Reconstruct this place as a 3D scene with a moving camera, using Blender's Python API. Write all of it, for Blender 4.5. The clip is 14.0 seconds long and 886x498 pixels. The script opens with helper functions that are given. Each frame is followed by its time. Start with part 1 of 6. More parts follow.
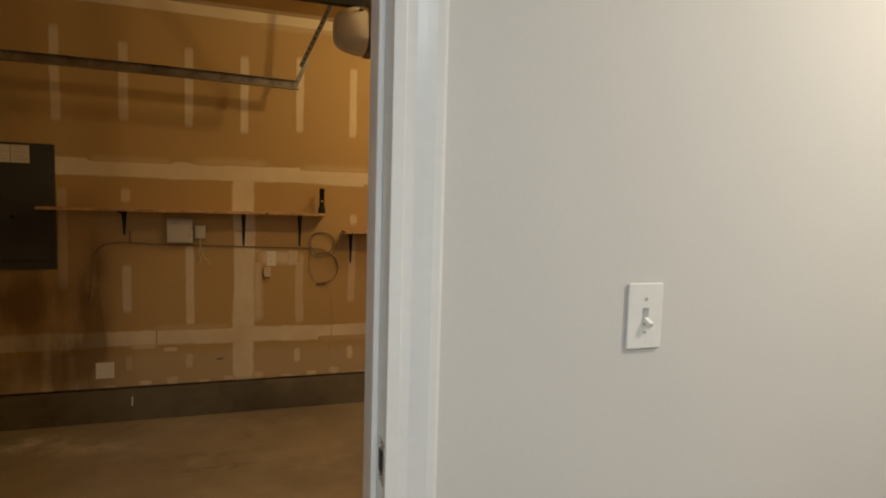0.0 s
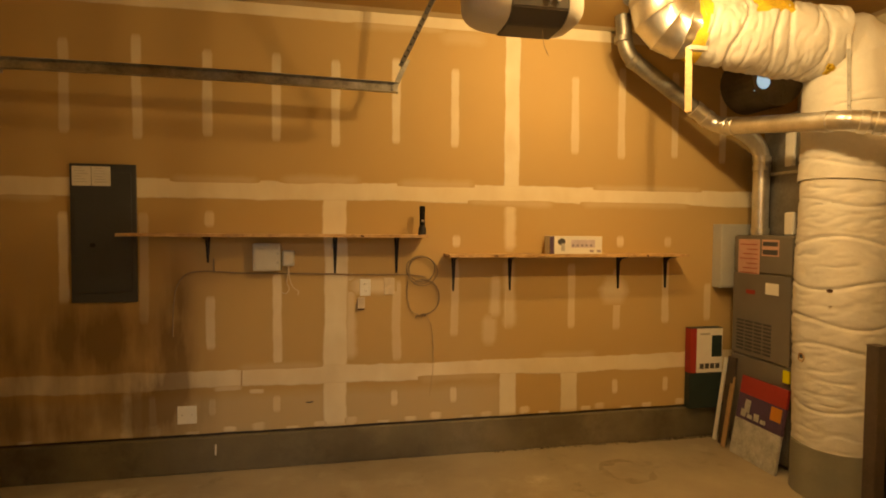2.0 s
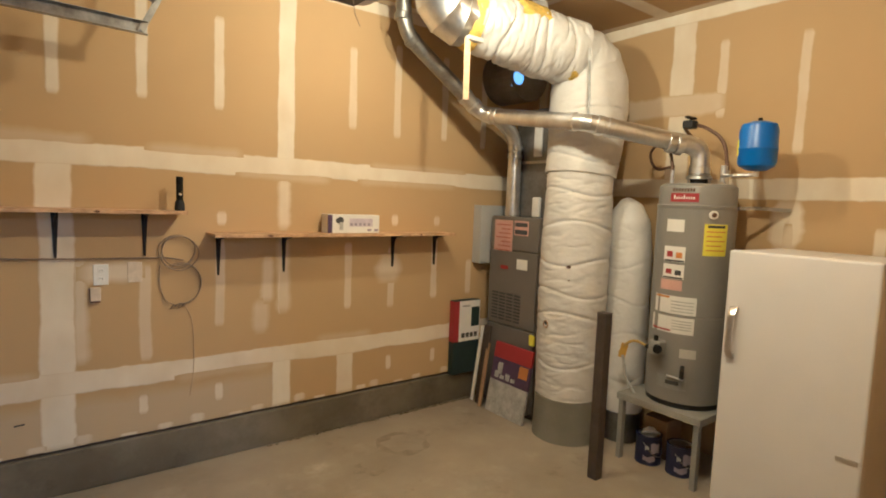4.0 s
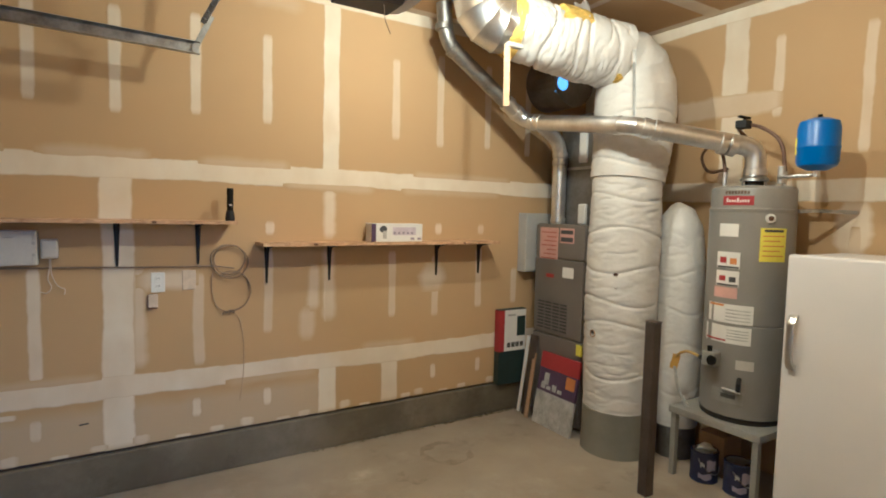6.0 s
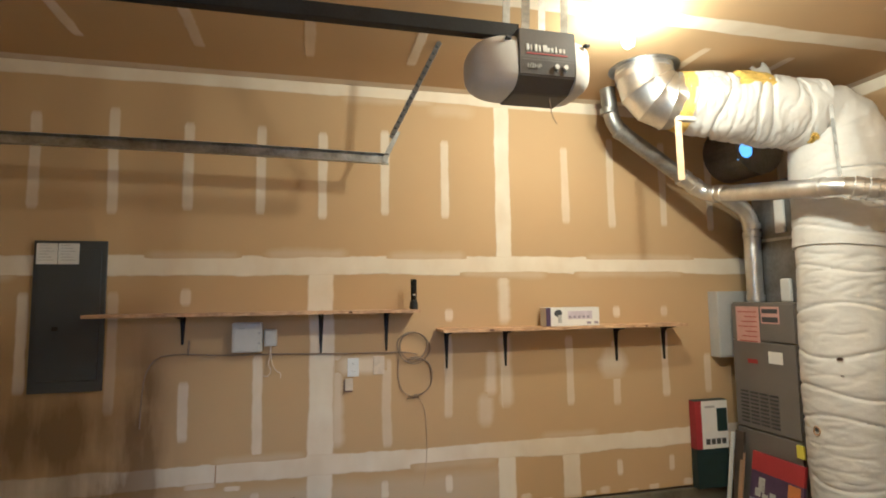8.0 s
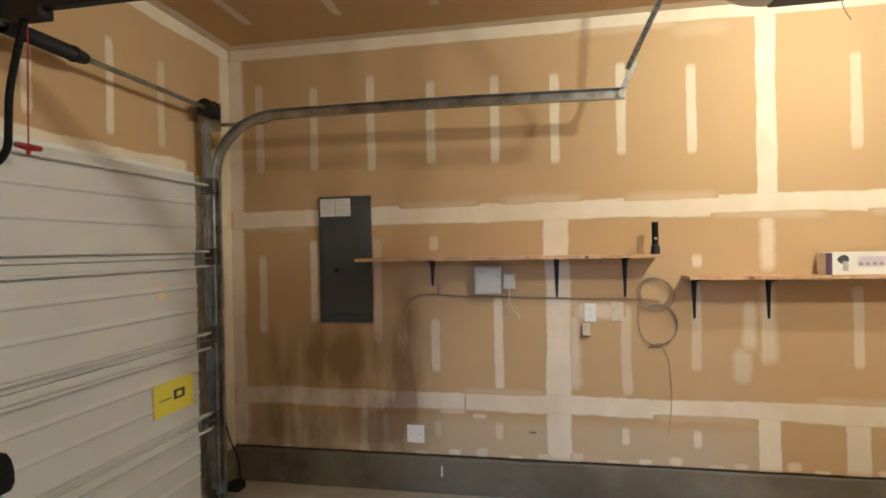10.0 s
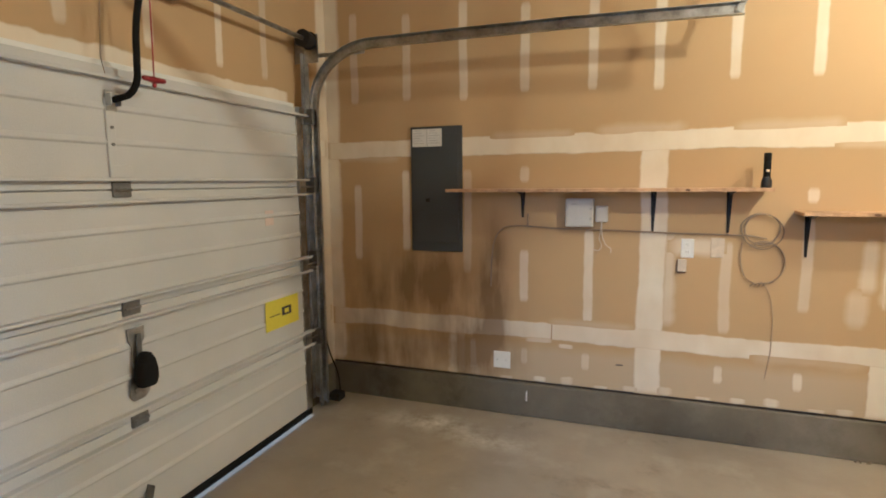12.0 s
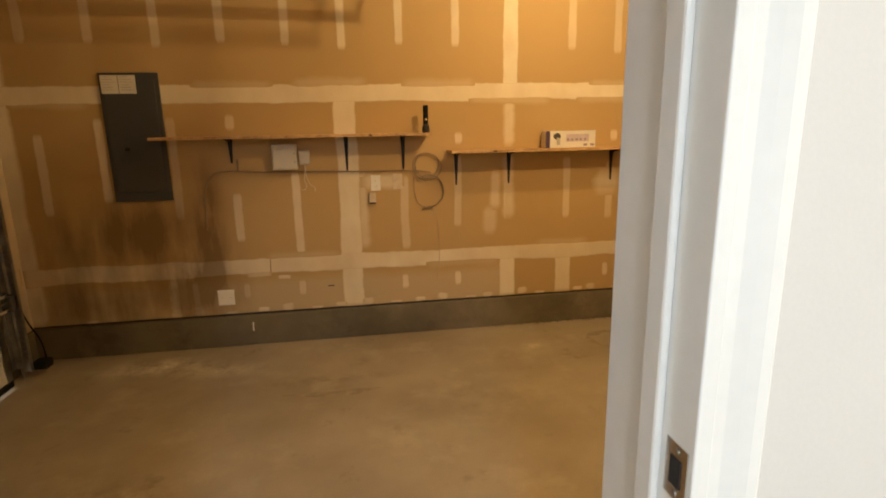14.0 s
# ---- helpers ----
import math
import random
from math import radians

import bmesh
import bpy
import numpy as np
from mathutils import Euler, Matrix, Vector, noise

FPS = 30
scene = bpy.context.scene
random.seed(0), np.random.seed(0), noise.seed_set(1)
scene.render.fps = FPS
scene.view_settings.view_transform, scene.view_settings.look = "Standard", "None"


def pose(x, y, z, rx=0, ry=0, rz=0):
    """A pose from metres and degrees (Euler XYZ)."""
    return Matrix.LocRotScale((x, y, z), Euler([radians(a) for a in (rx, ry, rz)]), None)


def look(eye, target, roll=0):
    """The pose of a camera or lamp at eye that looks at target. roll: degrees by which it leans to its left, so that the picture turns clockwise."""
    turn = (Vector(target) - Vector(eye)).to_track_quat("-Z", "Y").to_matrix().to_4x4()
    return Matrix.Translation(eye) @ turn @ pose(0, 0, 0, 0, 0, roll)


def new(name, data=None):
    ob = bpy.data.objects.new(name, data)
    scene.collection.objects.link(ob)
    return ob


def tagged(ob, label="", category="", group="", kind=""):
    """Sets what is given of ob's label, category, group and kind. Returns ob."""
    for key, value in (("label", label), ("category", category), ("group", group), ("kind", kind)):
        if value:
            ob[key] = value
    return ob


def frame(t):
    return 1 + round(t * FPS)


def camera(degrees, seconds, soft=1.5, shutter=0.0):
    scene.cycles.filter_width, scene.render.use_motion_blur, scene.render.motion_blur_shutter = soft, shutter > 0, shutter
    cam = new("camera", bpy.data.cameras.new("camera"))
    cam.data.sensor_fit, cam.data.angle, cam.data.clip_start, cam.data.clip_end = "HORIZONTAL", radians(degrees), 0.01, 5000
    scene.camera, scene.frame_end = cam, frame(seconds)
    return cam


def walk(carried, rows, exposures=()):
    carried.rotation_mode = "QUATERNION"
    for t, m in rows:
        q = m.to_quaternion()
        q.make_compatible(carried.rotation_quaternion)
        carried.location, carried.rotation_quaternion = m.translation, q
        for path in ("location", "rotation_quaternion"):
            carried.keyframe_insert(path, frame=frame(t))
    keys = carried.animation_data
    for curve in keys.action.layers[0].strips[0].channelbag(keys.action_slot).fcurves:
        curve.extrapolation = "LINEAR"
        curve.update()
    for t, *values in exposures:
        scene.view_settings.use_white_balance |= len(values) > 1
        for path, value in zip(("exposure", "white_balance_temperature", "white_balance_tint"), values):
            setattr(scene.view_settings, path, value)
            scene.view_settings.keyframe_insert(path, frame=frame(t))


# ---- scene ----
cam = camera(78.6, 14.0, soft=1.9)
PATH = [
    (0, (-0.225, 0.012, 1.615), (0.384, 1.911, 1.472), 1.6),
    (0.5, (-0.3, 0.087, 1.612), (0.093, 2.042, 1.458), 2.2),
    (1, (-0.341, 0.257, 1.628), (-0.12, 2.24, 1.498), 2.3),
    (1.5, (-0.363, 0.479, 1.618), (-0.144, 2.465, 1.521), 1.7),
    (2, (-0.395, 0.702, 1.607), (-0.016, 2.665, 1.531), 0.4),
    (2.5, (-0.485, 0.821, 1.625), (0.154, 2.714, 1.528), 0.95),
    (3, (-0.548, 0.92, 1.683), (0.365, 2.693, 1.517), 1.65),
    (3.5, (-0.55, 0.952, 1.692), (0.546, 2.614, 1.5), 2.2),
    (3.7, (-0.538, 0.953, 1.685), (0.612, 2.578, 1.494), 2.3),
    (4.75, (-0.485, 0.938, 1.662), (0.786, 2.476, 1.512), 2.0),
    (5.8, (-0.449, 0.92, 1.645), (0.654, 2.581, 1.489), 1.6),
    (6, (-0.453, 0.913, 1.646), (0.596, 2.61, 1.51), 1.4),
    (6.5, (-0.466, 0.895, 1.641), (0.451, 2.672, 1.577), 0.7),
    (7, (-0.473, 0.879, 1.634), (0.314, 2.717, 1.671), -0.1),
    (7.2, (-0.474, 0.878, 1.632), (0.261, 2.736, 1.707), -0.4),
    (8.25, (-0.482, 0.88, 1.632), (-0.11, 2.835, 1.822), -0.8),
    (9.3, (-0.488, 0.883, 1.631), (-0.546, 2.879, 1.746), -1.4),
    (9.5, (-0.486, 0.889, 1.629), (-0.642, 2.881, 1.716), -1.4),
    (10, (-0.491, 0.901, 1.624), (-0.86, 2.867, 1.621), -1.1),
    (10.5, (-0.512, 0.899, 1.616), (-1.058, 2.819, 1.506), -1.0),
    (11, (-0.524, 0.888, 1.613), (-1.211, 2.752, 1.382), -0.9),
    (11.5, (-0.525, 0.884, 1.612), (-1.23, 2.737, 1.35), -1.1),
    (12, (-0.528, 0.859, 1.607), (-1.19, 2.731, 1.364), -0.5),
    (12.5, (-0.509, 0.777, 1.596), (-1.049, 2.688, 1.356), 0.3),
    (13, (-0.469, 0.63, 1.592), (-0.766, 2.577, 1.244), -0.9),
    (13.5, (-0.424, 0.479, 1.594), (-0.466, 2.436, 1.183), -1.3),
    (13.8, (-0.402, 0.387, 1.597), (-0.244, 2.332, 1.163), -1.4),
    (14, (-0.391, 0.334, 1.598), (-0.072, 2.259, 1.16), -1.0),
]
EXPOSE = [
    (0, -1.95, 7700, 8), (0.5, -1.66, 7700, 8), (1, -1.38, 7700, 8), (1.5, -1.05, 8300, 8), (2, -1.0, 9900, 8), (2.6, -0.9, 8800, 8), (3, -0.77, 6950, 8), (3.5, -0.65, 5250, 5),
    (5.8, -0.58, 4150, 2), (7.2, -0.55, 4200, 2), (9.3, -0.36, 4250, 2), (11, -0.03, 4250, 2), (12, 0.0, 4300, 2), (12.5, 0.0, 4700, 4), (13, -0.18, 5450, 8), (13.5, -0.58, 6600, 8), (14, -0.87, 7450, 8),
]
walk(cam, [(t, look(eye, target, roll)) for t, eye, target, roll in PATH], EXPOSE)

# ---- light ----
world = bpy.data.worlds.new("world")
scene.world = world
world.use_nodes = True
wn = world.node_tree.nodes
sky = wn.new("ShaderNodeTexSky")
sky.sky_type, sky.sun_disc = "NISHITA", False
sky.sun_elevation, sky.sun_rotation = radians(42), radians(270)
world.node_tree.links.new(sky.outputs[0], wn["Background"].inputs[0])
wn["Background"].inputs[1].default_value = 0.1
sun = new("sun", bpy.data.lights.new("sun", "SUN"))
sun.data.energy, sun.data.angle, sun.data.color = 2.5, radians(0.5), (1, 0.95, 0.88)
sun.matrix_world = look((-7.2, -2.0, 6.7), (0, 0, 0))

# two ceiling bulbs, one in mid room and a weaker one by the duct elbow
BULBS = (((1.10, 2.16, 2.93), 152), ((1.085, 3.24, 2.955), 82))
for place, watts in BULBS:
    bulb_light = new("bulb_light", bpy.data.lights.new("bulb_light", "POINT"))
    bulb_light.data.energy, bulb_light.data.color, bulb_light.data.shadow_soft_size = watts, (1, 0.715, 0.37), 0.045
    bulb_light.location = place
# two unseen hall lamps: a cool one behind the doorway, a small warm one added further along the wall to brighten it
HALL_LAMPS = (((-0.5, -0.95), 112, (0.66, 0.80, 1.0), 0.3), ((1.2, 0.12), 64, (0.98, 0.95, 0.92), 0.2))
for (hx, hy), watts, tone, wide in HALL_LAMPS:
    hall_light = new("hall_light", bpy.data.lights.new("hall_light", "AREA"))
    hall_light.data.energy, hall_light.data.color = watts, tone
    hall_light.data.shape, hall_light.data.size = "DISK", wide
    hall_light.matrix_world = look((hx, hy, 2.60), (hx, hy, 0))

# ---- plan, metres ----
W, E, N, S, H = -2.69, 3.18, 4.43, 0.965, 3.06
HF = 0.23          # house floor over the garage slab
DL, DR = -0.85, -0.06   # doorway
STEM = 0.237
DOORX = -2.605     # inner face of the garage door


# ---- materials ----
def mat(name, col, rough=0.6, metal=0.0, vary=0.12, scale=3.0, fine=60.0, bump=0.15, tint=None, spec=0.5):
    """Painted or raw surface: broad mottling, fine grain and a fine relief."""
    m = bpy.data.materials.new(name)
    m.use_nodes = True
    nt = m.node_tree
    p = nt.nodes["Principled BSDF"]
    p.inputs["Roughness"].default_value, p.inputs["Metallic"].default_value = rough, metal
    p.inputs["Specular IOR Level"].default_value = spec
    tc = nt.nodes.new("ShaderNodeTexCoord")
    n1, n2 = nt.nodes.new("ShaderNodeTexNoise"), nt.nodes.new("ShaderNodeTexNoise")
    n1.inputs["Scale"].default_value, n2.inputs["Scale"].default_value = scale, fine
    n1.inputs["Detail"].default_value, n2.inputs["Detail"].default_value = 5, 3
    for n in (n1, n2):
        nt.links.new(tc.outputs["Object"], n.inputs["Vector"])
    add = nt.nodes.new("ShaderNodeMath")
    add.operation = "ADD"
    half = nt.nodes.new("ShaderNodeMath")
    half.operation, half.inputs[1].default_value = "MULTIPLY", 0.45
    nt.links.new(n2.outputs["Fac"], half.inputs[0])
    nt.links.new(n1.outputs["Fac"], add.inputs[0])
    nt.links.new(half.outputs[0], add.inputs[1])
    ramp = nt.nodes.new("ShaderNodeValToRGB")
    lo = [max(0, c * (1 - vary)) for c in (tint or col)]
    hi = [min(1, c * (1 + vary)) for c in col]
    ramp.color_ramp.elements[0].position, ramp.color_ramp.elements[0].color = 0.5, (*lo, 1)
    ramp.color_ramp.elements[1].position, ramp.color_ramp.elements[1].color = 0.95, (*hi, 1)
    nt.links.new(add.outputs[0], ramp.inputs[0])
    nt.links.new(ramp.outputs[0], p.inputs["Base Color"])
    rr = nt.nodes.new("ShaderNodeMapRange")
    rr.inputs["To Min"].default_value, rr.inputs["To Max"].default_value = max(0.02, rough - 0.1), min(1, rough + 0.1)
    nt.links.new(n1.outputs["Fac"], rr.inputs["Value"])
    nt.links.new(rr.outputs["Result"], p.inputs["Roughness"])
    if bump:
        b = nt.nodes.new("ShaderNodeBump")
        b.inputs["Strength"].default_value, b.inputs["Distance"].default_value = bump, 0.004
        nt.links.new(n2.outputs["Fac"], b.inputs["Height"])
        nt.links.new(b.outputs[0], p.inputs["Normal"])
    return m


def math_node(nt, op, a, b=None):
    n = nt.nodes.new("ShaderNodeMath")
    n.operation = op
    for i, v in enumerate((a, b)):
        if v is None:
            continue
        if isinstance(v, (int, float)):
            n.inputs[i].default_value = v
        else:
            nt.links.new(v, n.inputs[i])
    return n.outputs[0]


def mix_node(nt, fac, a, b):
    n = nt.nodes.new("ShaderNodeMix")
    n.data_type = "RGBA"
    for sock, v in ((n.inputs["Factor"], fac), (n.inputs["A"], a), (n.inputs["B"], b)):
        if isinstance(v, tuple):
            sock.default_value = (*v, 1)
        else:
            nt.links.new(v, sock)
    return n.outputs["Result"]


def drywall(name, mud):
    """Bare gypsum board: tan face paper, soiled low down by the panel; with mud, joint compound feathered out to the paper."""
    m = bpy.data.materials.new(name)
    m.use_nodes = True
    nt = m.node_tree
    p = nt.nodes["Principled BSDF"]
    geo = nt.nodes.new("ShaderNodeNewGeometry")
    pos = geo.outputs["Position"]

    def noise_at(scale, detail=4.0, stretch=None):
        n = nt.nodes.new("ShaderNodeTexNoise")
        n.inputs["Scale"].default_value, n.inputs["Detail"].default_value = scale, detail
        src = pos
        if stretch:
            mp = nt.nodes.new("ShaderNodeMapping")
            mp.inputs["Scale"].default_value = stretch
            nt.links.new(pos, mp.inputs["Vector"])
            src = mp.outputs[0]
        nt.links.new(src, n.inputs["Vector"])
        return n.outputs["Fac"]

    big, mid, grain = noise_at(0.9), noise_at(6.0), noise_at(220.0, 2.0)
    streak = noise_at(4.0, 6.0, (1.6, 1.6, 1.0))
    smear = noise_at(3.2, 7.0, (1.4, 1.4, 0.9))
    paper = mix_node(nt, big, (0.46, 0.322, 0.155), (0.55, 0.395, 0.205))
    paper = mix_node(nt, math_node(nt, "MULTIPLY", mid, 0.25), paper, (0.46, 0.30, 0.16))
    # soiled patch round the panel's foot and in the corner below it
    sep = nt.nodes.new("ShaderNodeSeparateXYZ")
    nt.links.new(pos, sep.inputs[0])

    def blob(cx, cz, rx, rz):
        dx = math_node(nt, "DIVIDE", math_node(nt, "SUBTRACT", sep.outputs[0], cx), rx)
        dz = math_node(nt, "DIVIDE", math_node(nt, "SUBTRACT", sep.outputs[2], cz), rz)
        d = math_node(nt, "ADD", math_node(nt, "MULTIPLY", dx, dx), math_node(nt, "MULTIPLY", dz, dz))
        return math_node(nt, "POWER", 2.718, math_node(nt, "MULTIPLY", d, -1.0))

    dirt = math_node(nt, "ADD", blob(-1.93, 0.88, 0.36, 0.25), blob(-1.43, 1.02, 0.10, 0.28))
    dirt = math_node(nt, "ADD", dirt, math_node(nt, "MULTIPLY", blob(-1.50, 0.52, 0.20, 0.26), 1.1))
    dirt = math_node(nt, "ADD", dirt, math_node(nt, "MULTIPLY", blob(-2.15, 0.36, 0.55, 0.17), 0.8))
    dirt = math_node(nt, "ADD", dirt, math_node(nt, "MULTIPLY", blob(-2.45, 0.75, 0.22, 0.30), 0.45))
    runs = noise_at(5.0, 6.0, (2.4, 2.4, 0.35))
    smear = math_node(nt, "ADD", math_node(nt, "MULTIPLY", smear, 0.5), math_node(nt, "MULTIPLY", runs, 0.5))
    patchy = math_node(nt, "MULTIPLY", math_node(nt, "SUBTRACT", smear, 0.33), 4.6)
    dirt = math_node(nt, "MULTIPLY", math_node(nt, "MULTIPLY", dirt, patchy), 0.95)
    lim = nt.nodes.new("ShaderNodeClamp")
    lim.inputs["Max"].default_value = 0.74
    nt.links.new(dirt, lim.inputs[0])
    # greyer, water-marked paper along the foot of the boards
    low = nt.nodes.new("ShaderNodeMapRange")
    low.inputs["From Min"].default_value, low.inputs["From Max"].default_value = 0.56, 0.48
    low.inputs["To Max"].default_value = 0.8
    nt.links.new(math_node(nt, "ADD", sep.outputs[2], math_node(nt, "MULTIPLY", mid, 0.06)), low.inputs["Value"])
    older = math_node(nt, "LESS_THAN", sep.outputs[0], 0.81)
    paper = mix_node(nt, math_node(nt, "MULTIPLY", low.outputs["Result"], older), paper, (0.525, 0.425, 0.285))
    col = paper
    if mud:
        at = nt.nodes.new("ShaderNodeAttribute")
        at.attribute_name = "mud"
        comp = mix_node(nt, mid, (0.75, 0.68, 0.545), (0.83, 0.765, 0.635))
        ragged = math_node(nt, "MULTIPLY", at.outputs["Fac"], math_node(nt, "ADD", math_node(nt, "MULTIPLY", streak, 0.7), 0.55))
        top = nt.nodes.new("ShaderNodeClamp")
        nt.links.new(ragged, top.inputs[0])
        col = mix_node(nt, top.outputs[0], paper, comp)
    col = mix_node(nt, lim.outputs[0], col, (0.15, 0.088, 0.042))
    nt.links.new(col, p.inputs["Base Color"])
    p.inputs["Roughness"].default_value = 0.85
    p.inputs["Specular IOR Level"].default_value = 0.25
    b = nt.nodes.new("ShaderNodeBump")
    b.inputs["Strength"].default_value, b.inputs["Distance"].default_value = 0.2, 0.002
    nt.links.new(math_node(nt, "ADD", grain, mid), b.inputs["Height"])
    nt.links.new(b.outputs[0], p.inputs["Normal"])
    return m


def concrete(name, light, dark, pale, spills=()):
    m = bpy.data.materials.new(name)
    m.use_nodes = True
    nt = m.node_tree
    p = nt.nodes["Principled BSDF"]
    geo = nt.nodes.new("ShaderNodeNewGeometry")

    def n_at(scale, detail, rough=0.55):
        n = nt.nodes.new("ShaderNodeTexNoise")
        n.inputs["Scale"].default_value, n.inputs["Detail"].default_value, n.inputs["Roughness"].default_value = scale, detail, rough
        nt.links.new(geo.outputs["Position"], n.inputs["Vector"])
        return n.outputs["Fac"]

    def ramp(v, a, b):
        r = nt.nodes.new("ShaderNodeMapRange")
        r.inputs["From Min"].default_value, r.inputs["From Max"].default_value = a, b
        nt.links.new(v, r.inputs["Value"])
        return r.outputs["Result"]

    col = mix_node(nt, ramp(n_at(1.3, 6), 0.35, 0.65), dark, light)
    col = mix_node(nt, math_node(nt, "MULTIPLY", ramp(n_at(2.3, 8, 0.65), 0.54, 0.70), 0.42), col, pale)
    col = mix_node(nt, math_node(nt, "MULTIPLY", ramp(n_at(3.1, 7, 0.7), 0.60, 0.72), 0.55), col, tuple(c * 0.5 for c in dark))
    col = mix_node(nt, math_node(nt, "MULTIPLY", n_at(90, 3), 0.3), col, dark)
    # old spills: x, y, reach along x and y, strength, paint
    sep = nt.nodes.new("ShaderNodeSeparateXYZ")
    nt.links.new(geo.outputs["Position"], sep.inputs[0])
    rag = ramp(n_at(5.0, 8, 0.7), 0.40, 0.62)
    for cx, cy, rx, ry, k, tone in spills:
        dx = math_node(nt, "DIVIDE", math_node(nt, "SUBTRACT", sep.outputs[0], cx), rx)
        dy = math_node(nt, "DIVIDE", math_node(nt, "SUBTRACT", sep.outputs[1], cy), ry)
        d = math_node(nt, "ADD", math_node(nt, "MULTIPLY", dx, dx), math_node(nt, "MULTIPLY", dy, dy))
        near = math_node(nt, "POWER", 2.718, math_node(nt, "MULTIPLY", d, -1.0))
        col = mix_node(nt, math_node(nt, "MULTIPLY", math_node(nt, "MULTIPLY", near, rag), k), col, tone)
    nt.links.new(col, p.inputs["Base Color"])
    nt.links.new(math_node(nt, "ADD", math_node(nt, "MULTIPLY", n_at(4, 5), 0.3), 0.5), p.inputs["Roughness"])
    b = nt.nodes.new("ShaderNodeBump")
    b.inputs["Strength"].default_value, b.inputs["Distance"].default_value = 0.25, 0.004
    nt.links.new(math_node(nt, "ADD", n_at(45, 4), n_at(7, 4)), b.inputs["Height"])
    nt.links.new(b.outputs[0], p.inputs["Normal"])
    return m


def glow(name, col, strength):
    m = bpy.data.materials.new(name)
    m.use_nodes = True
    p = m.node_tree.nodes["Principled BSDF"]
    p.inputs["Base Color"].default_value = (*col, 1)
    p.inputs["Emission Color"].default_value = (*col, 1)
    p.inputs["Emission Strength"].default_value = strength
    return m


PAPER, MUD = drywall("gypsum_paper", False), drywall("joint_compound", True)
SLAB = concrete("slab_concrete", (0.40, 0.348, 0.272), (0.285, 0.243, 0.187), (0.53, 0.48, 0.40), (
    (-1.8, 4.12, 0.30, 0.12, 1.0, (0.74, 0.71, 0.65)), (-1.35, 3.98, 0.28, 0.10, 0.8, (0.66, 0.62, 0.54)), (0.85, 3.93, 0.12, 0.07, 0.8, (0.60, 0.56, 0.48)), (-0.64, 3.69, 0.35, 0.05, 0.8, (0.15, 0.125, 0.095)),
    (1.69, 3.97, 0.28, 0.10, 0.5, (0.20, 0.17, 0.13)), (-1.56, 2.69, 0.2, 0.12, 0.7, (0.14, 0.12, 0.09)), (0.35, 3.2, 0.45, 0.3, 0.45, (0.19, 0.16, 0.12))))
STEMC = concrete("stem_concrete", (0.195, 0.173, 0.122), (0.092, 0.080, 0.056), (0.275, 0.245, 0.185), (
    (-2.25, 4.4, 0.16, 1.0, 0.8, (0.05, 0.042, 0.032)), (-1.72, 4.4, 0.13, 1.0, 0.6, (0.055, 0.046, 0.035)), (0.55, 4.4, 0.3, 1.0, 0.4, (0.28, 0.25, 0.2)),
    (1.5, 4.4, 0.14, 1.0, 0.5, (0.30, 0.255, 0.195)), (2.1, 4.4, 0.2, 1.0, 0.6, (0.06, 0.05, 0.038))))
COLLAR = concrete("collar_cement", (0.25, 0.245, 0.205), (0.15, 0.147, 0.122), (0.33, 0.315, 0.27))
TRIM = mat("white_trim_paint", (0.80, 0.80, 0.78), 0.35, vary=0.04, scale=2, fine=40, bump=0.06)
HOUSE = mat("house_wall_paint", (0.66, 0.64, 0.61), 0.75, vary=0.03, scale=1.5, fine=160, bump=0.05)
HCEIL = mat("house_ceiling_paint", (0.78, 0.77, 0.75), 0.8, vary=0.03, scale=2, fine=120, bump=0.2)
CARPET = mat("hall_carpet", (0.36, 0.30, 0.24), 0.95, vary=0.2, scale=8, fine=300, bump=0.6)
PLATE = mat("white_plastic_plate", (0.80, 0.79, 0.75), 0.35, vary=0.04, scale=10, fine=80, bump=0.03)
BOXG = mat("aged_white_plastic", (0.56, 0.545, 0.505), 0.5, vary=0.06, scale=9, fine=80, bump=0.04)
PANEL = mat("panel_grey_enamel", (0.052, 0.058, 0.066), 0.5, vary=0.12, scale=4, fine=120, bump=0.08)
PAPERW = mat("white_paper", (0.74, 0.73, 0.70), 0.8, vary=0.05, scale=10, fine=90, bump=0.02)
INK = mat("dark_ink", (0.06, 0.06, 0.065), 0.7, vary=0.1, bump=0)
PINE = mat("pine_board", (0.56, 0.37, 0.20), 0.65, vary=0.22, scale=5, fine=40, bump=0.2, tint=(0.45, 0.27, 0.13))
CUT = mat("pine_end_pale", (0.66, 0.47, 0.28), 0.7, vary=0.2, scale=20, fine=80, bump=0.2)
KNOT = mat("dark_pine_knot", (0.16, 0.085, 0.04), 0.7, vary=0.3, scale=30, fine=90, bump=0.3)
BLACK = mat("black_steel", (0.020, 0.020, 0.021), 0.58, spec=0.3, vary=0.3, scale=12, fine=90, bump=0.08)
RUBBER = mat("black_rubber", (0.012, 0.012, 0.012), 0.85, spec=0.15, vary=0.2, scale=10, fine=80, bump=0.15)
GALV = mat("galvanised_steel", (0.46, 0.47, 0.48), 0.36, 1.0, vary=0.22, scale=9, fine=50, bump=0.05, tint=(0.33, 0.34, 0.35))
SHINY = mat("bright_tin", (0.76, 0.77, 0.79), 0.36, 1.0, vary=0.15, scale=6, fine=35, bump=0.05)
DULL = mat("dull_duct_steel", (0.20, 0.20, 0.20), 0.5, 0.8, vary=0.25, scale=8, fine=60, bump=0.06)
AGED = mat("aged_tin", (0.33, 0.325, 0.31), 0.46, 0.9, vary=0.25, scale=9, fine=60, bump=0.08)
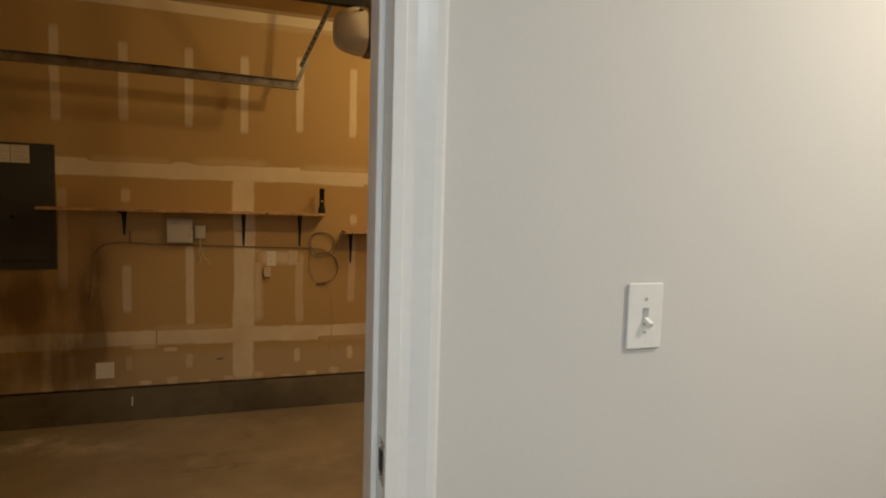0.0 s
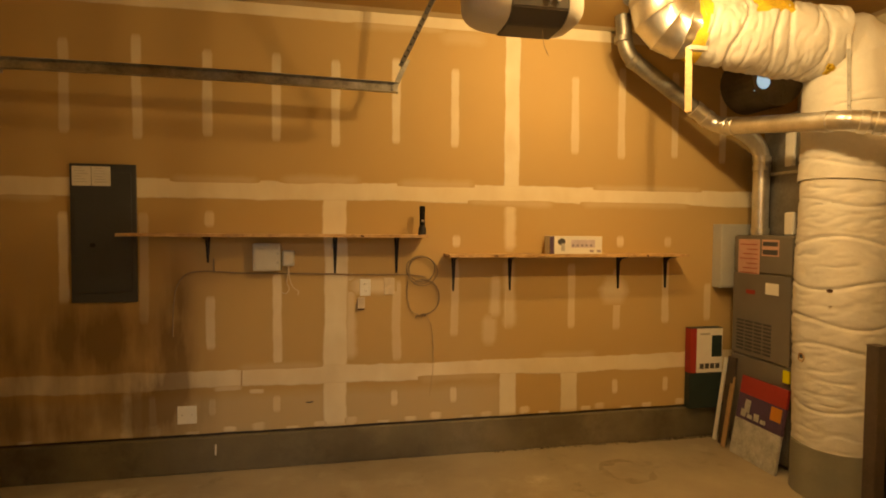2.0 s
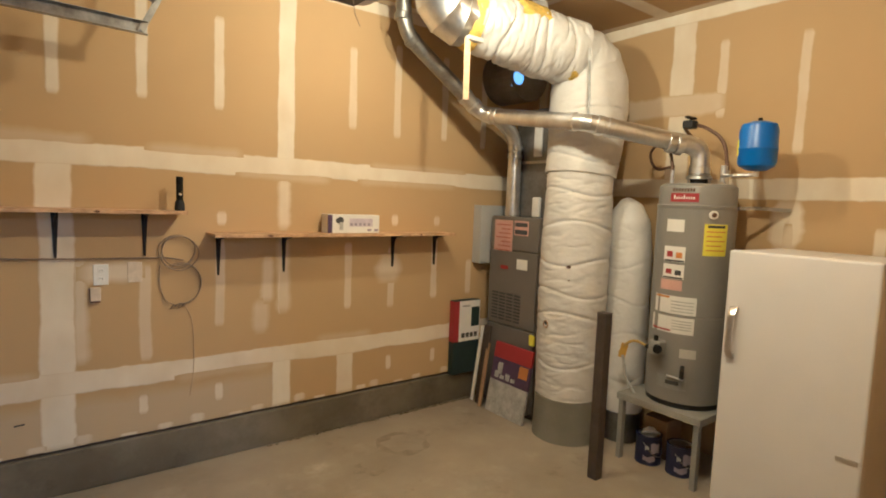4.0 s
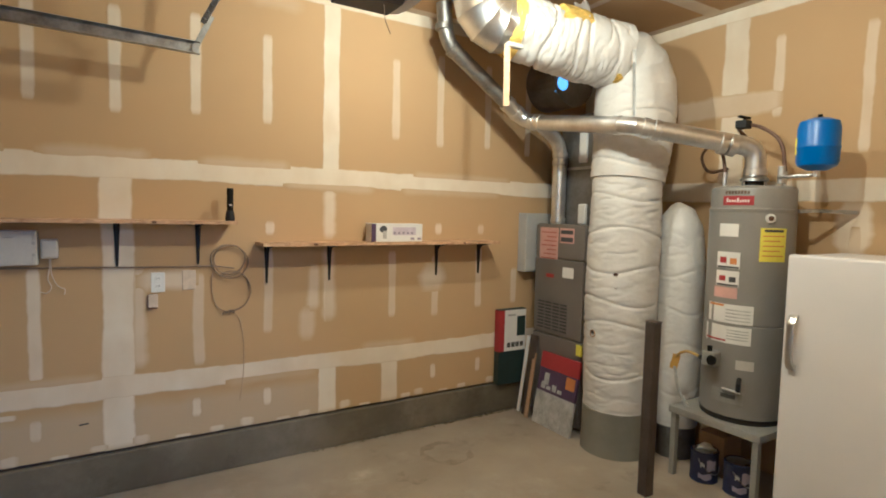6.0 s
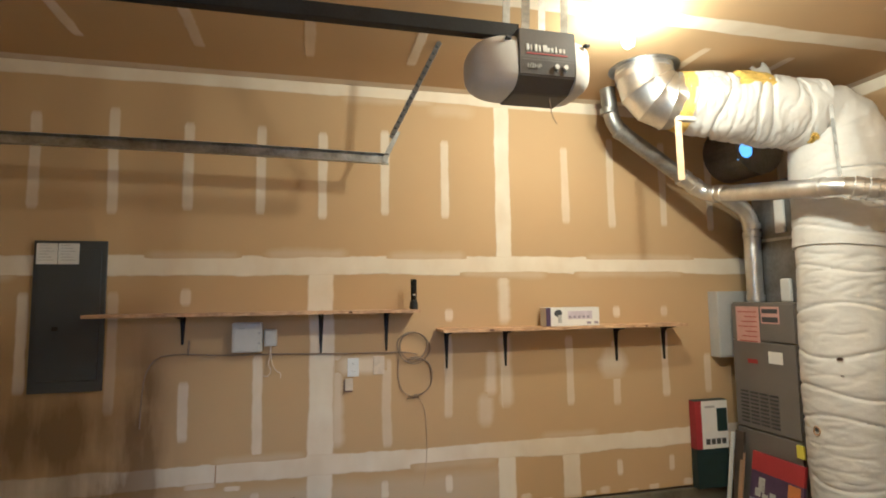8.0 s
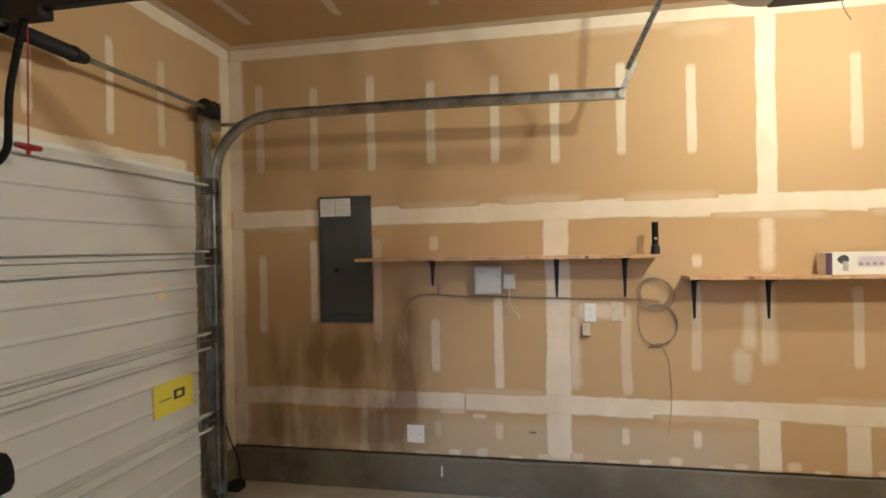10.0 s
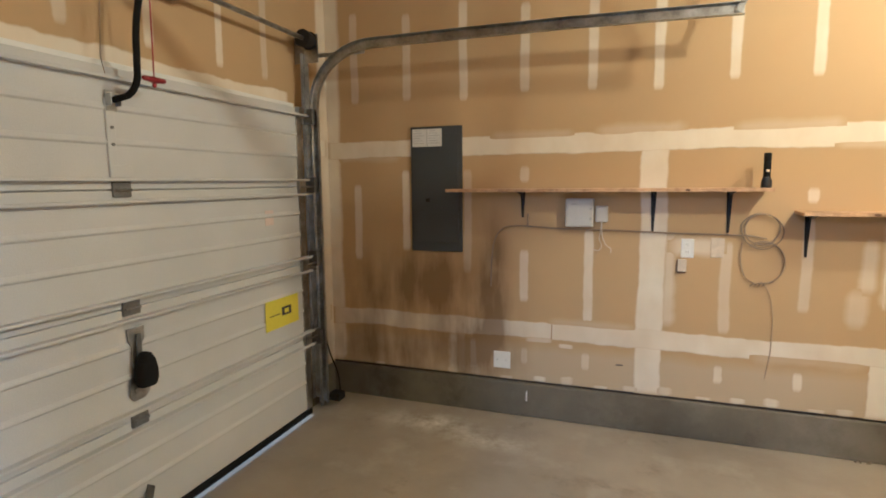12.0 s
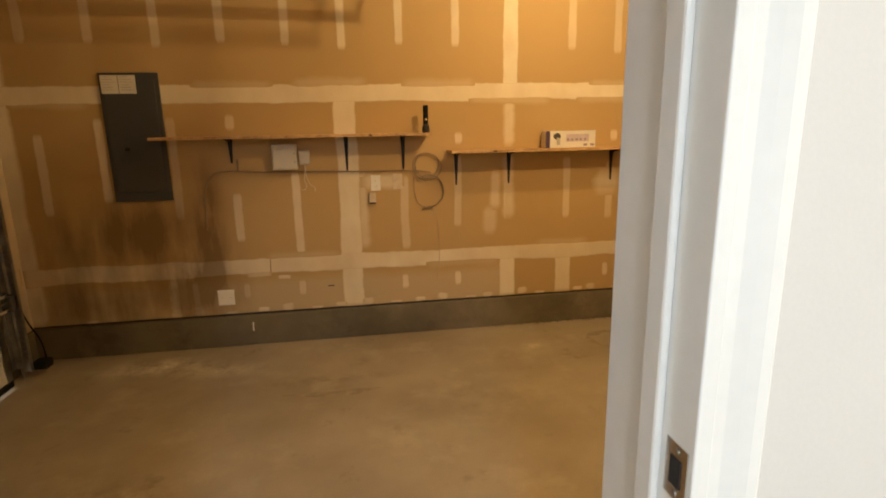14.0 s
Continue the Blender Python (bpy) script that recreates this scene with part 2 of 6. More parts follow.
DOOR = mat("door_cream_enamel", (0.58, 0.58, 0.575), 0.68, vary=0.07, scale=1.6, fine=180, bump=0.22, spec=0.25)
OPENW = mat("opener_white_plastic", (0.62, 0.61, 0.58), 0.4, vary=0.05, scale=5, fine=100, bump=0.04)
OPENG = mat("opener_grey_plastic", (0.085, 0.08, 0.08), 0.5, vary=0.1, scale=6, fine=120, bump=0.08)
WRAP = mat("duct_wrap_white", (0.68, 0.67, 0.655), 0.5, vary=0.035, scale=5, fine=45, bump=0.3, tint=(0.65, 0.635, 0.61))
GLASSW = mat("yellow_glass_wool", (0.62, 0.43, 0.075), 0.9, vary=0.35, scale=14, fine=80, bump=0.8)
FURN = mat("furnace_brown_enamel", (0.15, 0.138, 0.125), 0.45, vary=0.10, scale=4, fine=120, bump=0.06)
HEAT = mat("heater_grey_enamel", (0.235, 0.228, 0.213), 0.4, vary=0.08, scale=3, fine=120, bump=0.06)
RED = mat("red_print", (0.33, 0.03, 0.035), 0.5, vary=0.1, bump=0)
PINK = mat("pale_red_print", (0.60, 0.36, 0.31), 0.6, vary=0.1, scale=12, bump=0)
ORANGE = mat("orange_print", (0.55, 0.22, 0.05), 0.6, vary=0.1, bump=0)
YELLOW = mat("yellow_print", (0.76, 0.68, 0.03), 0.55, vary=0.06, bump=0)
PURPLE = mat("violet_print", (0.075, 0.045, 0.10), 0.5, vary=0.2, scale=10, bump=0)
TEAL = mat("dark_teal_print", (0.016, 0.034, 0.034), 0.45, vary=0.2, scale=6, bump=0)
BLUE = mat("blue_tank_enamel", (0.010, 0.125, 0.50), 0.35, vary=0.06, scale=5, bump=0.02)
NAVY = mat("navy_label", (0.012, 0.018, 0.065), 0.45, vary=0.2, scale=12, bump=0)
GREYL = mat("filter_grey_card", (0.42, 0.42, 0.41), 0.8, vary=0.25, scale=18, fine=60, bump=0.3)
CARD = mat("brown_cardboard", (0.40, 0.26, 0.14), 0.85, vary=0.12, scale=6, fine=60, bump=0.15)
POST = mat("brown_painted_post", (0.062, 0.047, 0.038), 0.6, vary=0.3, scale=7, fine=70, bump=0.15)
FRIDGE = mat("freezer_white_enamel", (0.73, 0.715, 0.72), 0.38, vary=0.03, scale=3, fine=250, bump=0.12)
CHROME = mat("brushed_chrome", (0.62, 0.60, 0.57), 0.28, 1.0, vary=0.08, scale=5, fine=40, bump=0.02)
CABLE = mat("tan_cable", (0.27, 0.20, 0.13), 0.6, vary=0.12, scale=10, bump=0.03)
CABLEP = mat("pale_thin_cable", (0.42, 0.31, 0.19), 0.6, vary=0.12, scale=10, bump=0.03)
INKV = mat("grey_violet_print", (0.30, 0.26, 0.33), 0.6, vary=0.1, bump=0)
CREAM = mat("smeared_plate", (0.63, 0.54, 0.42), 0.6, vary=0.12, scale=20, bump=0.1)
COPPER = mat("copper_pipe", (0.13, 0.075, 0.05), 0.5, 0.3, vary=0.25, scale=12, bump=0.05)
GREYST = mat("stand_grey_paint", (0.27, 0.27, 0.25), 0.6, vary=0.16, scale=6, fine=60, bump=0.15)
REDPL = mat("red_plastic", (0.21, 0.006, 0.014), 0.4, vary=0.08, bump=0.02)
SKYHOLE = glow("sky_beyond", (0.35, 0.62, 1.0), 1.6)
BULBM = glow("bulb_glass", (1.0, 0.80, 0.52), 30.0)
DRIVE = concrete("drive_concrete", (0.42, 0.41, 0.39), (0.33, 0.32, 0.30), (0.5, 0.49, 0.47))

# ---- mesh helpers ----
origin = {}


def thing(name, base, label="", category="", group="", kind=""):
    ob = new(name)
    ob.location = base
    ob.empty_display_size = 0.1
    origin[ob] = Vector(base)
    return tagged(ob, label, category, group, kind)


def part(name, bm, material, parent=None, label="", smooth=False, kind=""):
    """Links a bmesh, built in world metres, as one mesh under its thing."""
    base = origin.get(parent, Vector((0, 0, 0)))
    bmesh.ops.translate(bm, verts=bm.verts, vec=-base)
    bmesh.ops.recalc_face_normals(bm, faces=bm.faces)
    me = bpy.data.meshes.new(name)
    bm.to_mesh(me)
    bm.free()
    me.materials.append(material)
    if smooth:
        me.shade_smooth()
        me.set_sharp_from_angle(angle=radians(38))
    ob = new(name, me)
    if parent:
        ob.parent = parent
        origin[ob] = base
    return tagged(ob, label, kind=kind)


def solo(name, bm, material, label, category, kind="", base=None, smooth=False):
    """A thing of one mesh, its origin at its base."""
    if base is None:
        lo = [min(v.co[i] for v in bm.verts) for i in range(3)]
        hi = [max(v.co[i] for v in bm.verts) for i in range(3)]
        base = ((lo[0] + hi[0]) / 2, (lo[1] + hi[1]) / 2, lo[2])
    bmesh.ops.translate(bm, verts=bm.verts, vec=-Vector(base))
    bmesh.ops.recalc_face_normals(bm, faces=bm.faces)
    me = bpy.data.meshes.new(name)
    bm.to_mesh(me)
    bm.free()
    me.materials.append(material)
    if smooth:
        me.shade_smooth()
        me.set_sharp_from_angle(angle=radians(38))
    ob = new(name, me)
    ob.location = base
    origin[ob] = Vector(base)
    return tagged(ob, label, category, kind=kind)


def bx(a, b, bev=0.0, bm=None, seg=2):
    """A box between two corners, its edges rounded."""
    own = bmesh.new()
    bmesh.ops.create_cube(own, size=1)
    for v in own.verts:
        v.co = Vector([a[i] + (v.co[i] + 0.5) * (b[i] - a[i]) for i in range(3)])
    if bev:
        bmesh.ops.bevel(own, geom=own.edges, offset=bev, segments=seg, profile=0.5, affect="EDGES")
    return join(bm, own)


def join(bm, own):
    if bm is None:
        return own
    me = bpy.data.meshes.new("tmp")
    own.to_mesh(me)
    own.free()
    bm.from_mesh(me)
    bpy.data.meshes.remove(me)
    return bm


def tube(pts, radius, seg=16, bm=None, caps=True):
    """A pipe along a polyline; radius may be a list or a function of (step, angle)."""
    bm = bm or bmesh.new()
    pts = [Vector(p) for p in pts]
    rings, up = [], None
    for i, p in enumerate(pts):
        d = (pts[min(i + 1, len(pts) - 1)] - pts[max(i - 1, 0)]).normalized()
        if up is None:
            up = d.orthogonal().normalized()
        up = (up - d * up.dot(d)).normalized()
        side = d.cross(up)
        ring = []
        for k in range(seg):
            a = 2 * math.pi * k / seg
            r = radius(i, a) if callable(radius) else radius[i] if isinstance(radius, (list, tuple)) else radius
            ring.append(bm.verts.new(p + (up * math.cos(a) + side * math.sin(a)) * r))
        rings.append(ring)
    for a, b in zip(rings, rings[1:]):
        for k in range(seg):
            bm.faces.new((a[k], a[(k + 1) % seg], b[(k + 1) % seg], b[k]))
    if caps:
        bm.faces.new(rings[0][::-1])
        bm.faces.new(rings[-1])
    return bm


def bend(pts, r, n=6):
    """Rounds the corners of a polyline."""
    pts = [Vector(p) for p in pts]
    out = [pts[0]]
    for a, b, c in zip(pts, pts[1:], pts[2:]):
        u, w = (a - b), (c - b)
        k = min(r, u.length * 0.48, w.length * 0.48)
        p, q = b + u.normalized() * k, b + w.normalized() * k
        for i in range(n + 1):
            t = i / n
            out.append(p * (1 - t) ** 2 + b * 2 * t * (1 - t) + q * t * t)
    out.append(pts[-1])
    return out


def lathe(profile, centre, seg=40, bm=None):
    """Turns (radius, height) rows about a vertical axis."""
    bm = bm or bmesh.new()
    rings = []
    for r, z in profile:
        if r < 1e-5:
            rings.append([bm.verts.new((centre[0], centre[1], centre[2] + z))])
        else:
            rings.append([bm.verts.new((centre[0] + r * math.cos(2 * math.pi * k / seg), centre[1] + r * math.sin(2 * math.pi * k / seg), centre[2] + z)) for k in range(seg)])
    for a, b in zip(rings, rings[1:]):
        for k in range(seg):
            j = (k + 1) % seg
            q = [a[k % len(a)], a[j % len(a)], b[j % len(b)], b[k % len(b)]]
            u = []
            for v in q:
                if v not in u:
                    u.append(v)
            if len(u) > 2:
                bm.faces.new(u)
    return bm


def slab_between(p, q, width, thick, normal, bm=None):
    """A flat bar from p to q."""
    bm = bm or bmesh.new()
    p, q, n = Vector(p), Vector(q), Vector(normal).normalized()
    d = (q - p).normalized()
    s = d.cross(n).normalized() * width / 2
    n = s.normalized().cross(d) * thick / 2
    vs = [bm.verts.new(c + a * s + b * n) for c in (p, q) for a, b in ((-1, -1), (1, -1), (1, 1), (-1, 1))]
    for f in ((0, 1, 2, 3), (7, 6, 5, 4), (0, 4, 5, 1), (1, 5, 6, 2), (2, 6, 7, 3), (3, 7, 4, 0)):
        bm.faces.new([vs[i] for i in f])
    return bm


# ---- structure ----
def shell(name, a, b, m, label, bev=0.0):
    return solo(name, bx(a, b, bev), m, label, "", "structure", base=(0, 0, 0))


shell("floor", (W, S, -0.12), (E + 0.12, N + 0.12, 0), SLAB, "worn grey concrete garage slab with pale and dark stains")
shell("ground", (-300, -300, -0.30), (300, 300, -0.125), DRIVE, "pale concrete drive outside the garage")
shell("pavement", (W - 4, S, -0.125), (W - 0.002, N + 0.12, -0.012), DRIVE, "concrete apron outside the garage door")
shell("ceiling", (W - 0.12, S - 0.16, H), (E + 0.12, N + 0.12, H + 0.1), PAPER, "bare gypsum board garage ceiling")
wall_north = shell("wall_north", (W - 0.12, N, STEM + 0.016), (E + 0.12, N + 0.012, H), PAPER, "bare tan gypsum board wall with pale joint compound")
shell("wall_north_frame", (W - 0.12, N + 0.013, -0.1), (E + 0.12, N + 0.14, H + 0.1), POST, "timber framing behind the board wall")
bm = bx((W - 0.12, N - 0.022, 0.0), (E, N + 0.0125, STEM), 0.008)
bmesh.ops.subdivide_edges(bm, edges=[e for e in bm.edges if e.calc_length() > 2], cuts=60)
for v in bm.verts:
    if v.co.y < N - 0.01:
        v.co.y += 0.005 * noise.noise(v.co * 2.2)
        v.co.z += (0.006 * noise.noise(v.co * 1.7)) if v.co.z > 0.1 else 0
solo("stem_wall", bm, STEMC, "low grey concrete stem wall under the board wall", "", "structure", base=(0, 0, 0))
# west wall, round the garage door
OY0, OY1, OZ = 1.24, 3.96, 2.10
wall_west = solo("wall_west", bx((W - 0.12, OY1 + 0.052, 0.24), (W, N - 0.001, H), bm=bx((W - 0.12, S, 0), (W, OY0 - 0.052, H), bm=bx((W - 0.12, OY0 - 0.052, OZ + 0.032), (W, OY1 + 0.052, H)))), PAPER,
                 "bare gypsum board wall round the garage door", "", "structure", base=(0, 0, 0))
for nm, a, b in (("garage_jamb", (W - 0.12, OY1, 0.0), (DOORX - 0.047, 4.01, OZ)), ("garage_jamb_2", (W - 0.12, OY0 - 0.05, 0.0), (DOORX - 0.047, OY0, OZ)), ("garage_head", (W - 0.12, OY0, OZ - 0.02), (DOORX - 0.047, OY1, OZ + 0.03))):
    shell(nm, a, b, TRIM, "white painted garage door jamb", 0.002)
shell("stem_wall_west", (W - 0.12, OY1 + 0.052, 0), (W + 0.014, N - 0.023, 0.237), STEMC, "short grey concrete stem wall beside the garage door", 0.006)
wall_east = shell("wall_east", (E, S - 0.16, 0), (E + 0.12, N - 0.001, H), PAPER, "bare tan gypsum board wall behind the water heater")
# south wall: garage board and painted house side, with the doorway
DT = HF + 2.045
for nm, y0, y1, m, lab in (("wall_south", 0.885, S, PAPER, "bare gypsum board wall beside the house door"), ("wall_house", 0.795, 0.884, HOUSE, "painted warm grey house wall round the doorway")):
    b0 = bx((DR + 0.02, y0, 0), (E - 0.001, y1, H))
    bx((W - 0.12, y0, 0), (DL - 0.02, y1, H), bm=b0)
    bx((DL - 0.02, y0, DT + 0.02), (DR + 0.02, y1, H), bm=b0)
    solo(nm, b0, m, lab, "", "structure", base=(0, 0, 0))
HX0, HX1, HY0 = -1.7, 1.9, -2.4
shell("house_floor", (HX0, HY0, HF - 0.22), (HX1, 0.962, HF), CARPET, "beige carpeted house floor")
shell("house_ceiling", (HX0, HY0, HF + 2.44), (HX1, 0.795, HF + 2.54), HCEIL, "white painted house ceiling")
shell("wall_house_west", (HX0 - 0.1, HY0, HF - 0.2), (HX0, 0.795, HF + 2.54), HOUSE, "painted warm grey hall wall")
shell("wall_house_east", (HX1, HY0, HF - 0.2), (HX1 + 0.1, 0.795, HF + 2.54), HOUSE, "painted warm grey hall wall")
shell("wall_house_south", (HX0 - 0.1, HY0 - 0.1, HF - 0.2), (HX1 + 0.1, HY0, HF + 2.54), HOUSE, "painted warm grey hall wall")
solo("baseboard", bx((DR + 0.083, 0.781, HF), (HX1, 0.795, HF + 0.085), 0.004), TRIM, "white painted baseboard along the house wall", "", "structure", base=(0, 0, 0))

# doorway: jambs, stops, casing, threshold, strike
frame_d = thing("door_1", (DL, 0.88, HF), "white painted door frame, its door swung out of sight", "", kind="structure")
JY0, JY1 = 0.779, 0.972
part("jamb", bx((DR, JY0, HF), (DR + 0.02, JY1, DT), 0.002), TRIM, frame_d)
part("jamb", bx((DL - 0.02, JY0, HF), (DL, JY1, DT), 0.002), TRIM, frame_d)
part("head_jamb", bx((DL - 0.02, JY0, DT), (DR + 0.02, JY1, DT + 0.02), 0.002), TRIM, frame_d)
part("door_stop", bx((DR - 0.011, 0.835, HF), (DR, 0.872, DT), 0.004), TRIM, frame_d)
part("door_stop", bx((DL, 0.835, HF), (DL + 0.011, 0.872, DT), 0.004), TRIM, frame_d)
part("door_stop", bx((DL + 0.011, 0.835, DT - 0.011), (DR - 0.011, 0.872, DT), 0.004), TRIM, frame_d)


def casing(x0, x1, z0, z1, upright, flip=1):
    """Colonial casing: a thick outer edge falling in a cove to a thin inner bead."""
    prof = [(0, 0), (0, 0.009), (0.007, 0.012), (0.014, 0.009), (0.030, 0.010), (0.044, 0.014), (0.058, 0.017), (0.070, 0.017), (0.076, 0.012), (0.076, 0)]
    b = bmesh.new()
    rows = []
    for end in (0, 1):
        row = []
        for u, d in prof:
            if upright:
                row.append(b.verts.new((x0 + flip * u, 0.795 - d, z0 if end == 0 else z1)))
            else:
                row.append(b.verts.new((x0 if end == 0 else x1, 0.795 - d, z0 + u)))
        rows.append(row)
    n = len(prof)
    for i in range(n):
        b.faces.new((rows[0][i], rows[0][(i + 1) % n], rows[1][(i + 1) % n], rows[1][i]))
    b.faces.new(rows[0])
    b.faces.new(rows[1][::-1])
    return b


part("casing", casing(DR + 0.006, 0, HF, DT + 0.082, True), TRIM, frame_d)
part("casing", casing(DL - 0.006, 0, HF, DT + 0.082, True, -1), TRIM, frame_d)
part("casing", casing(DL - 0.006, DR + 0.006, DT + 0.006, 0, False), TRIM, frame_d)
part("threshold", bx((DL, 0.80, HF), (DR, 0.985, HF + 0.012), 0.004), GALV, frame_d, "metal door threshold")
strike = part("strike_plate", bx((DR - 0.0015, 0.787, 1.195), (DR + 0.001, 0.826, 1.262), 0.0005), CHROME, frame_d, "brushed steel strike plate")
part("strike_hole", bx((DR - 0.0025, 0.797, 1.212), (DR - 0.001, 0.816, 1.245)), BLACK, strike)
for z in (1.203, 1.254):
    part("screw", tube([(DR - 0.003, 0.806, z), (DR - 0.001, 0.806, z)], 0.004, 8), CHROME, strike)


# ---- joint compound on the boards ----
def mud_patch(parent, place, u0, u1, v0, v1, upright, name="joint_compound", feather=0.34, wob=1.0):
    """A hand-spread strip of compound on a board: wavering edges, feathered out; place(u, v) puts it on its wall."""
    length, half = ((v1 - v0), (u1 - u0) / 2) if upright else ((u1 - u0), (v1 - v0) / 2)
    mid = (u0 + u1) / 2 if upright else (v0 + v1) / 2
    n = max(14, int(length / 0.016))
    seed = random.uniform(0, 100)
    body = random.uniform(0.78, 0.98) if name in ("seam_compound", "corner_compound") else random.uniform(0.16, 0.32) if name == "skim_coat" else random.uniform(0.42, 0.85)
    lift = (0.0010 if upright else 0.0018) + random.uniform(0, 0.0004)
    bm = bmesh.new()
    lay = bm.verts.layers.float_color.new("mud")
    rows = []
    for i in range(n + 1):
        t = i / n
        s = (v0 if upright else u0) + t * length
        q = min(1, min(t, 1 - t) * length / (0.9 * half))
        e = max(0.72, math.sqrt(1 - (1 - q) ** 2)) if name != "seam_compound" else 1.0
        fade = min(1, 0.15 + min(t, 1 - t) * length / (1.6 * feather * half + 0.01))
        w0 = half * e * (1 + 0.32 * wob * noise.noise((s * 3.3, seed, 0)) + 0.14 * wob * noise.noise((s * 13, seed, 3)) + 0.10 * wob * noise.noise((s * 34, seed, 5)))
        w1 = half * e * (1 + 0.32 * wob * noise.noise((s * 3.3, seed, 9)) + 0.14 * wob * noise.noise((s * 13, seed, 6)) + 0.10 * wob * noise.noise((s * 34, seed, 8)))
        drift = 0.10 * half * noise.noise((s * 1.3, seed, 20))
        row = []
        for k, c in ((-w0, 0), (-w0 * (1 - feather), 1), (w1 * (1 - feather), 1), (w1, 0)):
            x = mid + k + drift
            rise = lift if c else 0.0005
            v = bm.verts.new(place(x, s, rise) if upright else place(s, x, rise))
            a = c * body * fade
            v[lay] = (a, a, a, 1)
            row.append(v)
        rows.append(row)
    for a, b in zip(rows, rows[1:]):
        for k in range(3):
            bm.faces.new((a[k], a[k + 1], b[k + 1], b[k]))
    return part(name, bm, MUD, parent)


def on_north(u, v, rise):
    return (u, N - rise, min(max(v, STEM + 0.014), H - 0.002))


def on_west(u, v, rise):
    return (W + rise, min(u, N - 0.004), min(max(v, 0.24), H - 0.002))


def on_east(u, v, rise):
    return (E - rise, min(u, N - 0.004), min(v, H - 0.002))


STUDS = (-2.455, -2.05, -1.635, -1.22, -0.795, -0.415, -0.008, 0.405, 1.30, 1.67, 2.11, 2.52)
for x in STUDS:
    top, foot = 2.76 + random.uniform(-0.04, 0.06), 2.15 + random.uniform(-0.04, 0.04)
    mud_patch(wall_north, on_north, x - 0.034, x + 0.034, foot, top, True, wob=0.7)
mud_patch(wall_north, on_north, 0.765, 0.885, 1.84, H, True, "seam_compound", feather=0.16, wob=0.5)
mud_patch(wall_north, on_north, W, E, 1.785, 1.915, False, "seam_compound", feather=0.16, wob=0.5)
mud_patch(wall_north, on_north, W, E, 0.545, 0.675, False, "seam_compound", feather=0.16, wob=0.7)
mud_patch(wall_north, on_north, W, E, 2.975, 3.10, False, "seam_compound", feather=0.16, wob=0.4)
mud_patch(wall_north, on_north, W - 0.05, W + 0.115, 0.25, H, True, "corner_compound", wob=0.5)
mud_patch(wall_north, on_north, -0.50, -0.335, 0.25, 1.85, True, "seam_compound", feather=0.16, wob=0.5)
mud_patch(wall_north, on_north, 0.745, 0.875, 0.25, 0.62, True, "seam_compound", feather=0.16, wob=0.6)
mud_patch(wall_north, on_north, 1.215, 1.35, 0.25, 0.62, True, "seam_compound", feather=0.16, wob=0.6)
mud_patch(wall_north, on_north, 0.76, 0.87, 0.88, 1.40, True, "faint_compound", feather=0.6)
mud_patch(wall_north, on_north, 0.76, 0.87, 1.44, 1.80, True, "faint_compound", feather=0.6)
for x, z0, z1 in ((-2.45, 1.04, 1.60), (-2.065, 1.12, 1.70), (-1.61, 0.98, 1.70), (-1.217, 1.60, 1.715), (-1.215, 0.80, 1.16), (-0.795, 0.68, 1.30), (0.0, 0.68, 1.25),
                  (0.41, 0.84, 1.40), (0.42, 1.47, 1.565), (0.81, 0.88, 1.20), (1.29, 0.87, 1.36), (1.30, 1.47, 1.56), (1.655, 0.85, 1.32), (1.675, 1.47, 1.565),
                  (2.06, 0.89, 1.38), (2.07, 1.47, 1.56), (2.42, 0.9, 1.2)):
    mud_patch(wall_north, on_north, x - 0.034, x + 0.034, z0, z1, True, wob=0.8)
for x in (-1.21, -0.80, -0.015, 0.405, 1.65, 2.07, 2.4):
    mud_patch(wall_north, on_north, x - 0.026, x + 0.026, 0.365, 0.485, True, "screw_dab")
for i, x in enumerate((-2.3, -1.72, -1.55, -1.33, -1.10, -0.92, -0.70, -0.52, -0.31, -0.09, 0.10, 0.28, 0.51, 0.65, 0.94, 1.09, 1.42, 1.53, 1.75, 1.92, 2.2)):
    mud_patch(wall_north, on_north, x - 0.045, x + 0.045, 0.252, 0.272 + 0.02 * (i % 3), False, "screw_dab", wob=1.4)
mud_patch(wall_north, on_north, 1.50, 1.77, 1.04, 1.27, True, "wide_patch", feather=0.5)
mud_patch(wall_north, on_north, 0.60, 0.73, 0.76, 1.0, True, "wide_patch", feather=0.55)
mud_patch(wall_north, on_north, 0.66, 0.76, 0.96, 1.28, True, "faint_compound", feather=0.6)
mud_patch(wall_north, on_north, -1.76, -1.67, 0.25, 0.56, True, "faint_compound", feather=0.6, wob=1.5)
mud_patch(wall_north, on_north, -1.2, -1.02, 0.525, 0.56, False, "screw_dab", wob=1.2)
mud_patch(wall_north, on_north, -0.98, -0.88, 0.50, 0.535, False, "screw_dab", wob=1.2)
mud_patch(wall_north, on_north, -0.33, 0.0, 1.14, 1.28, False, "wide_patch", feather=0.6)
mud_patch(wall_north, on_north, -2.62, -1.7, 0.56, 0.66, False, "faint_compound", feather=0.7, wob=1.6)
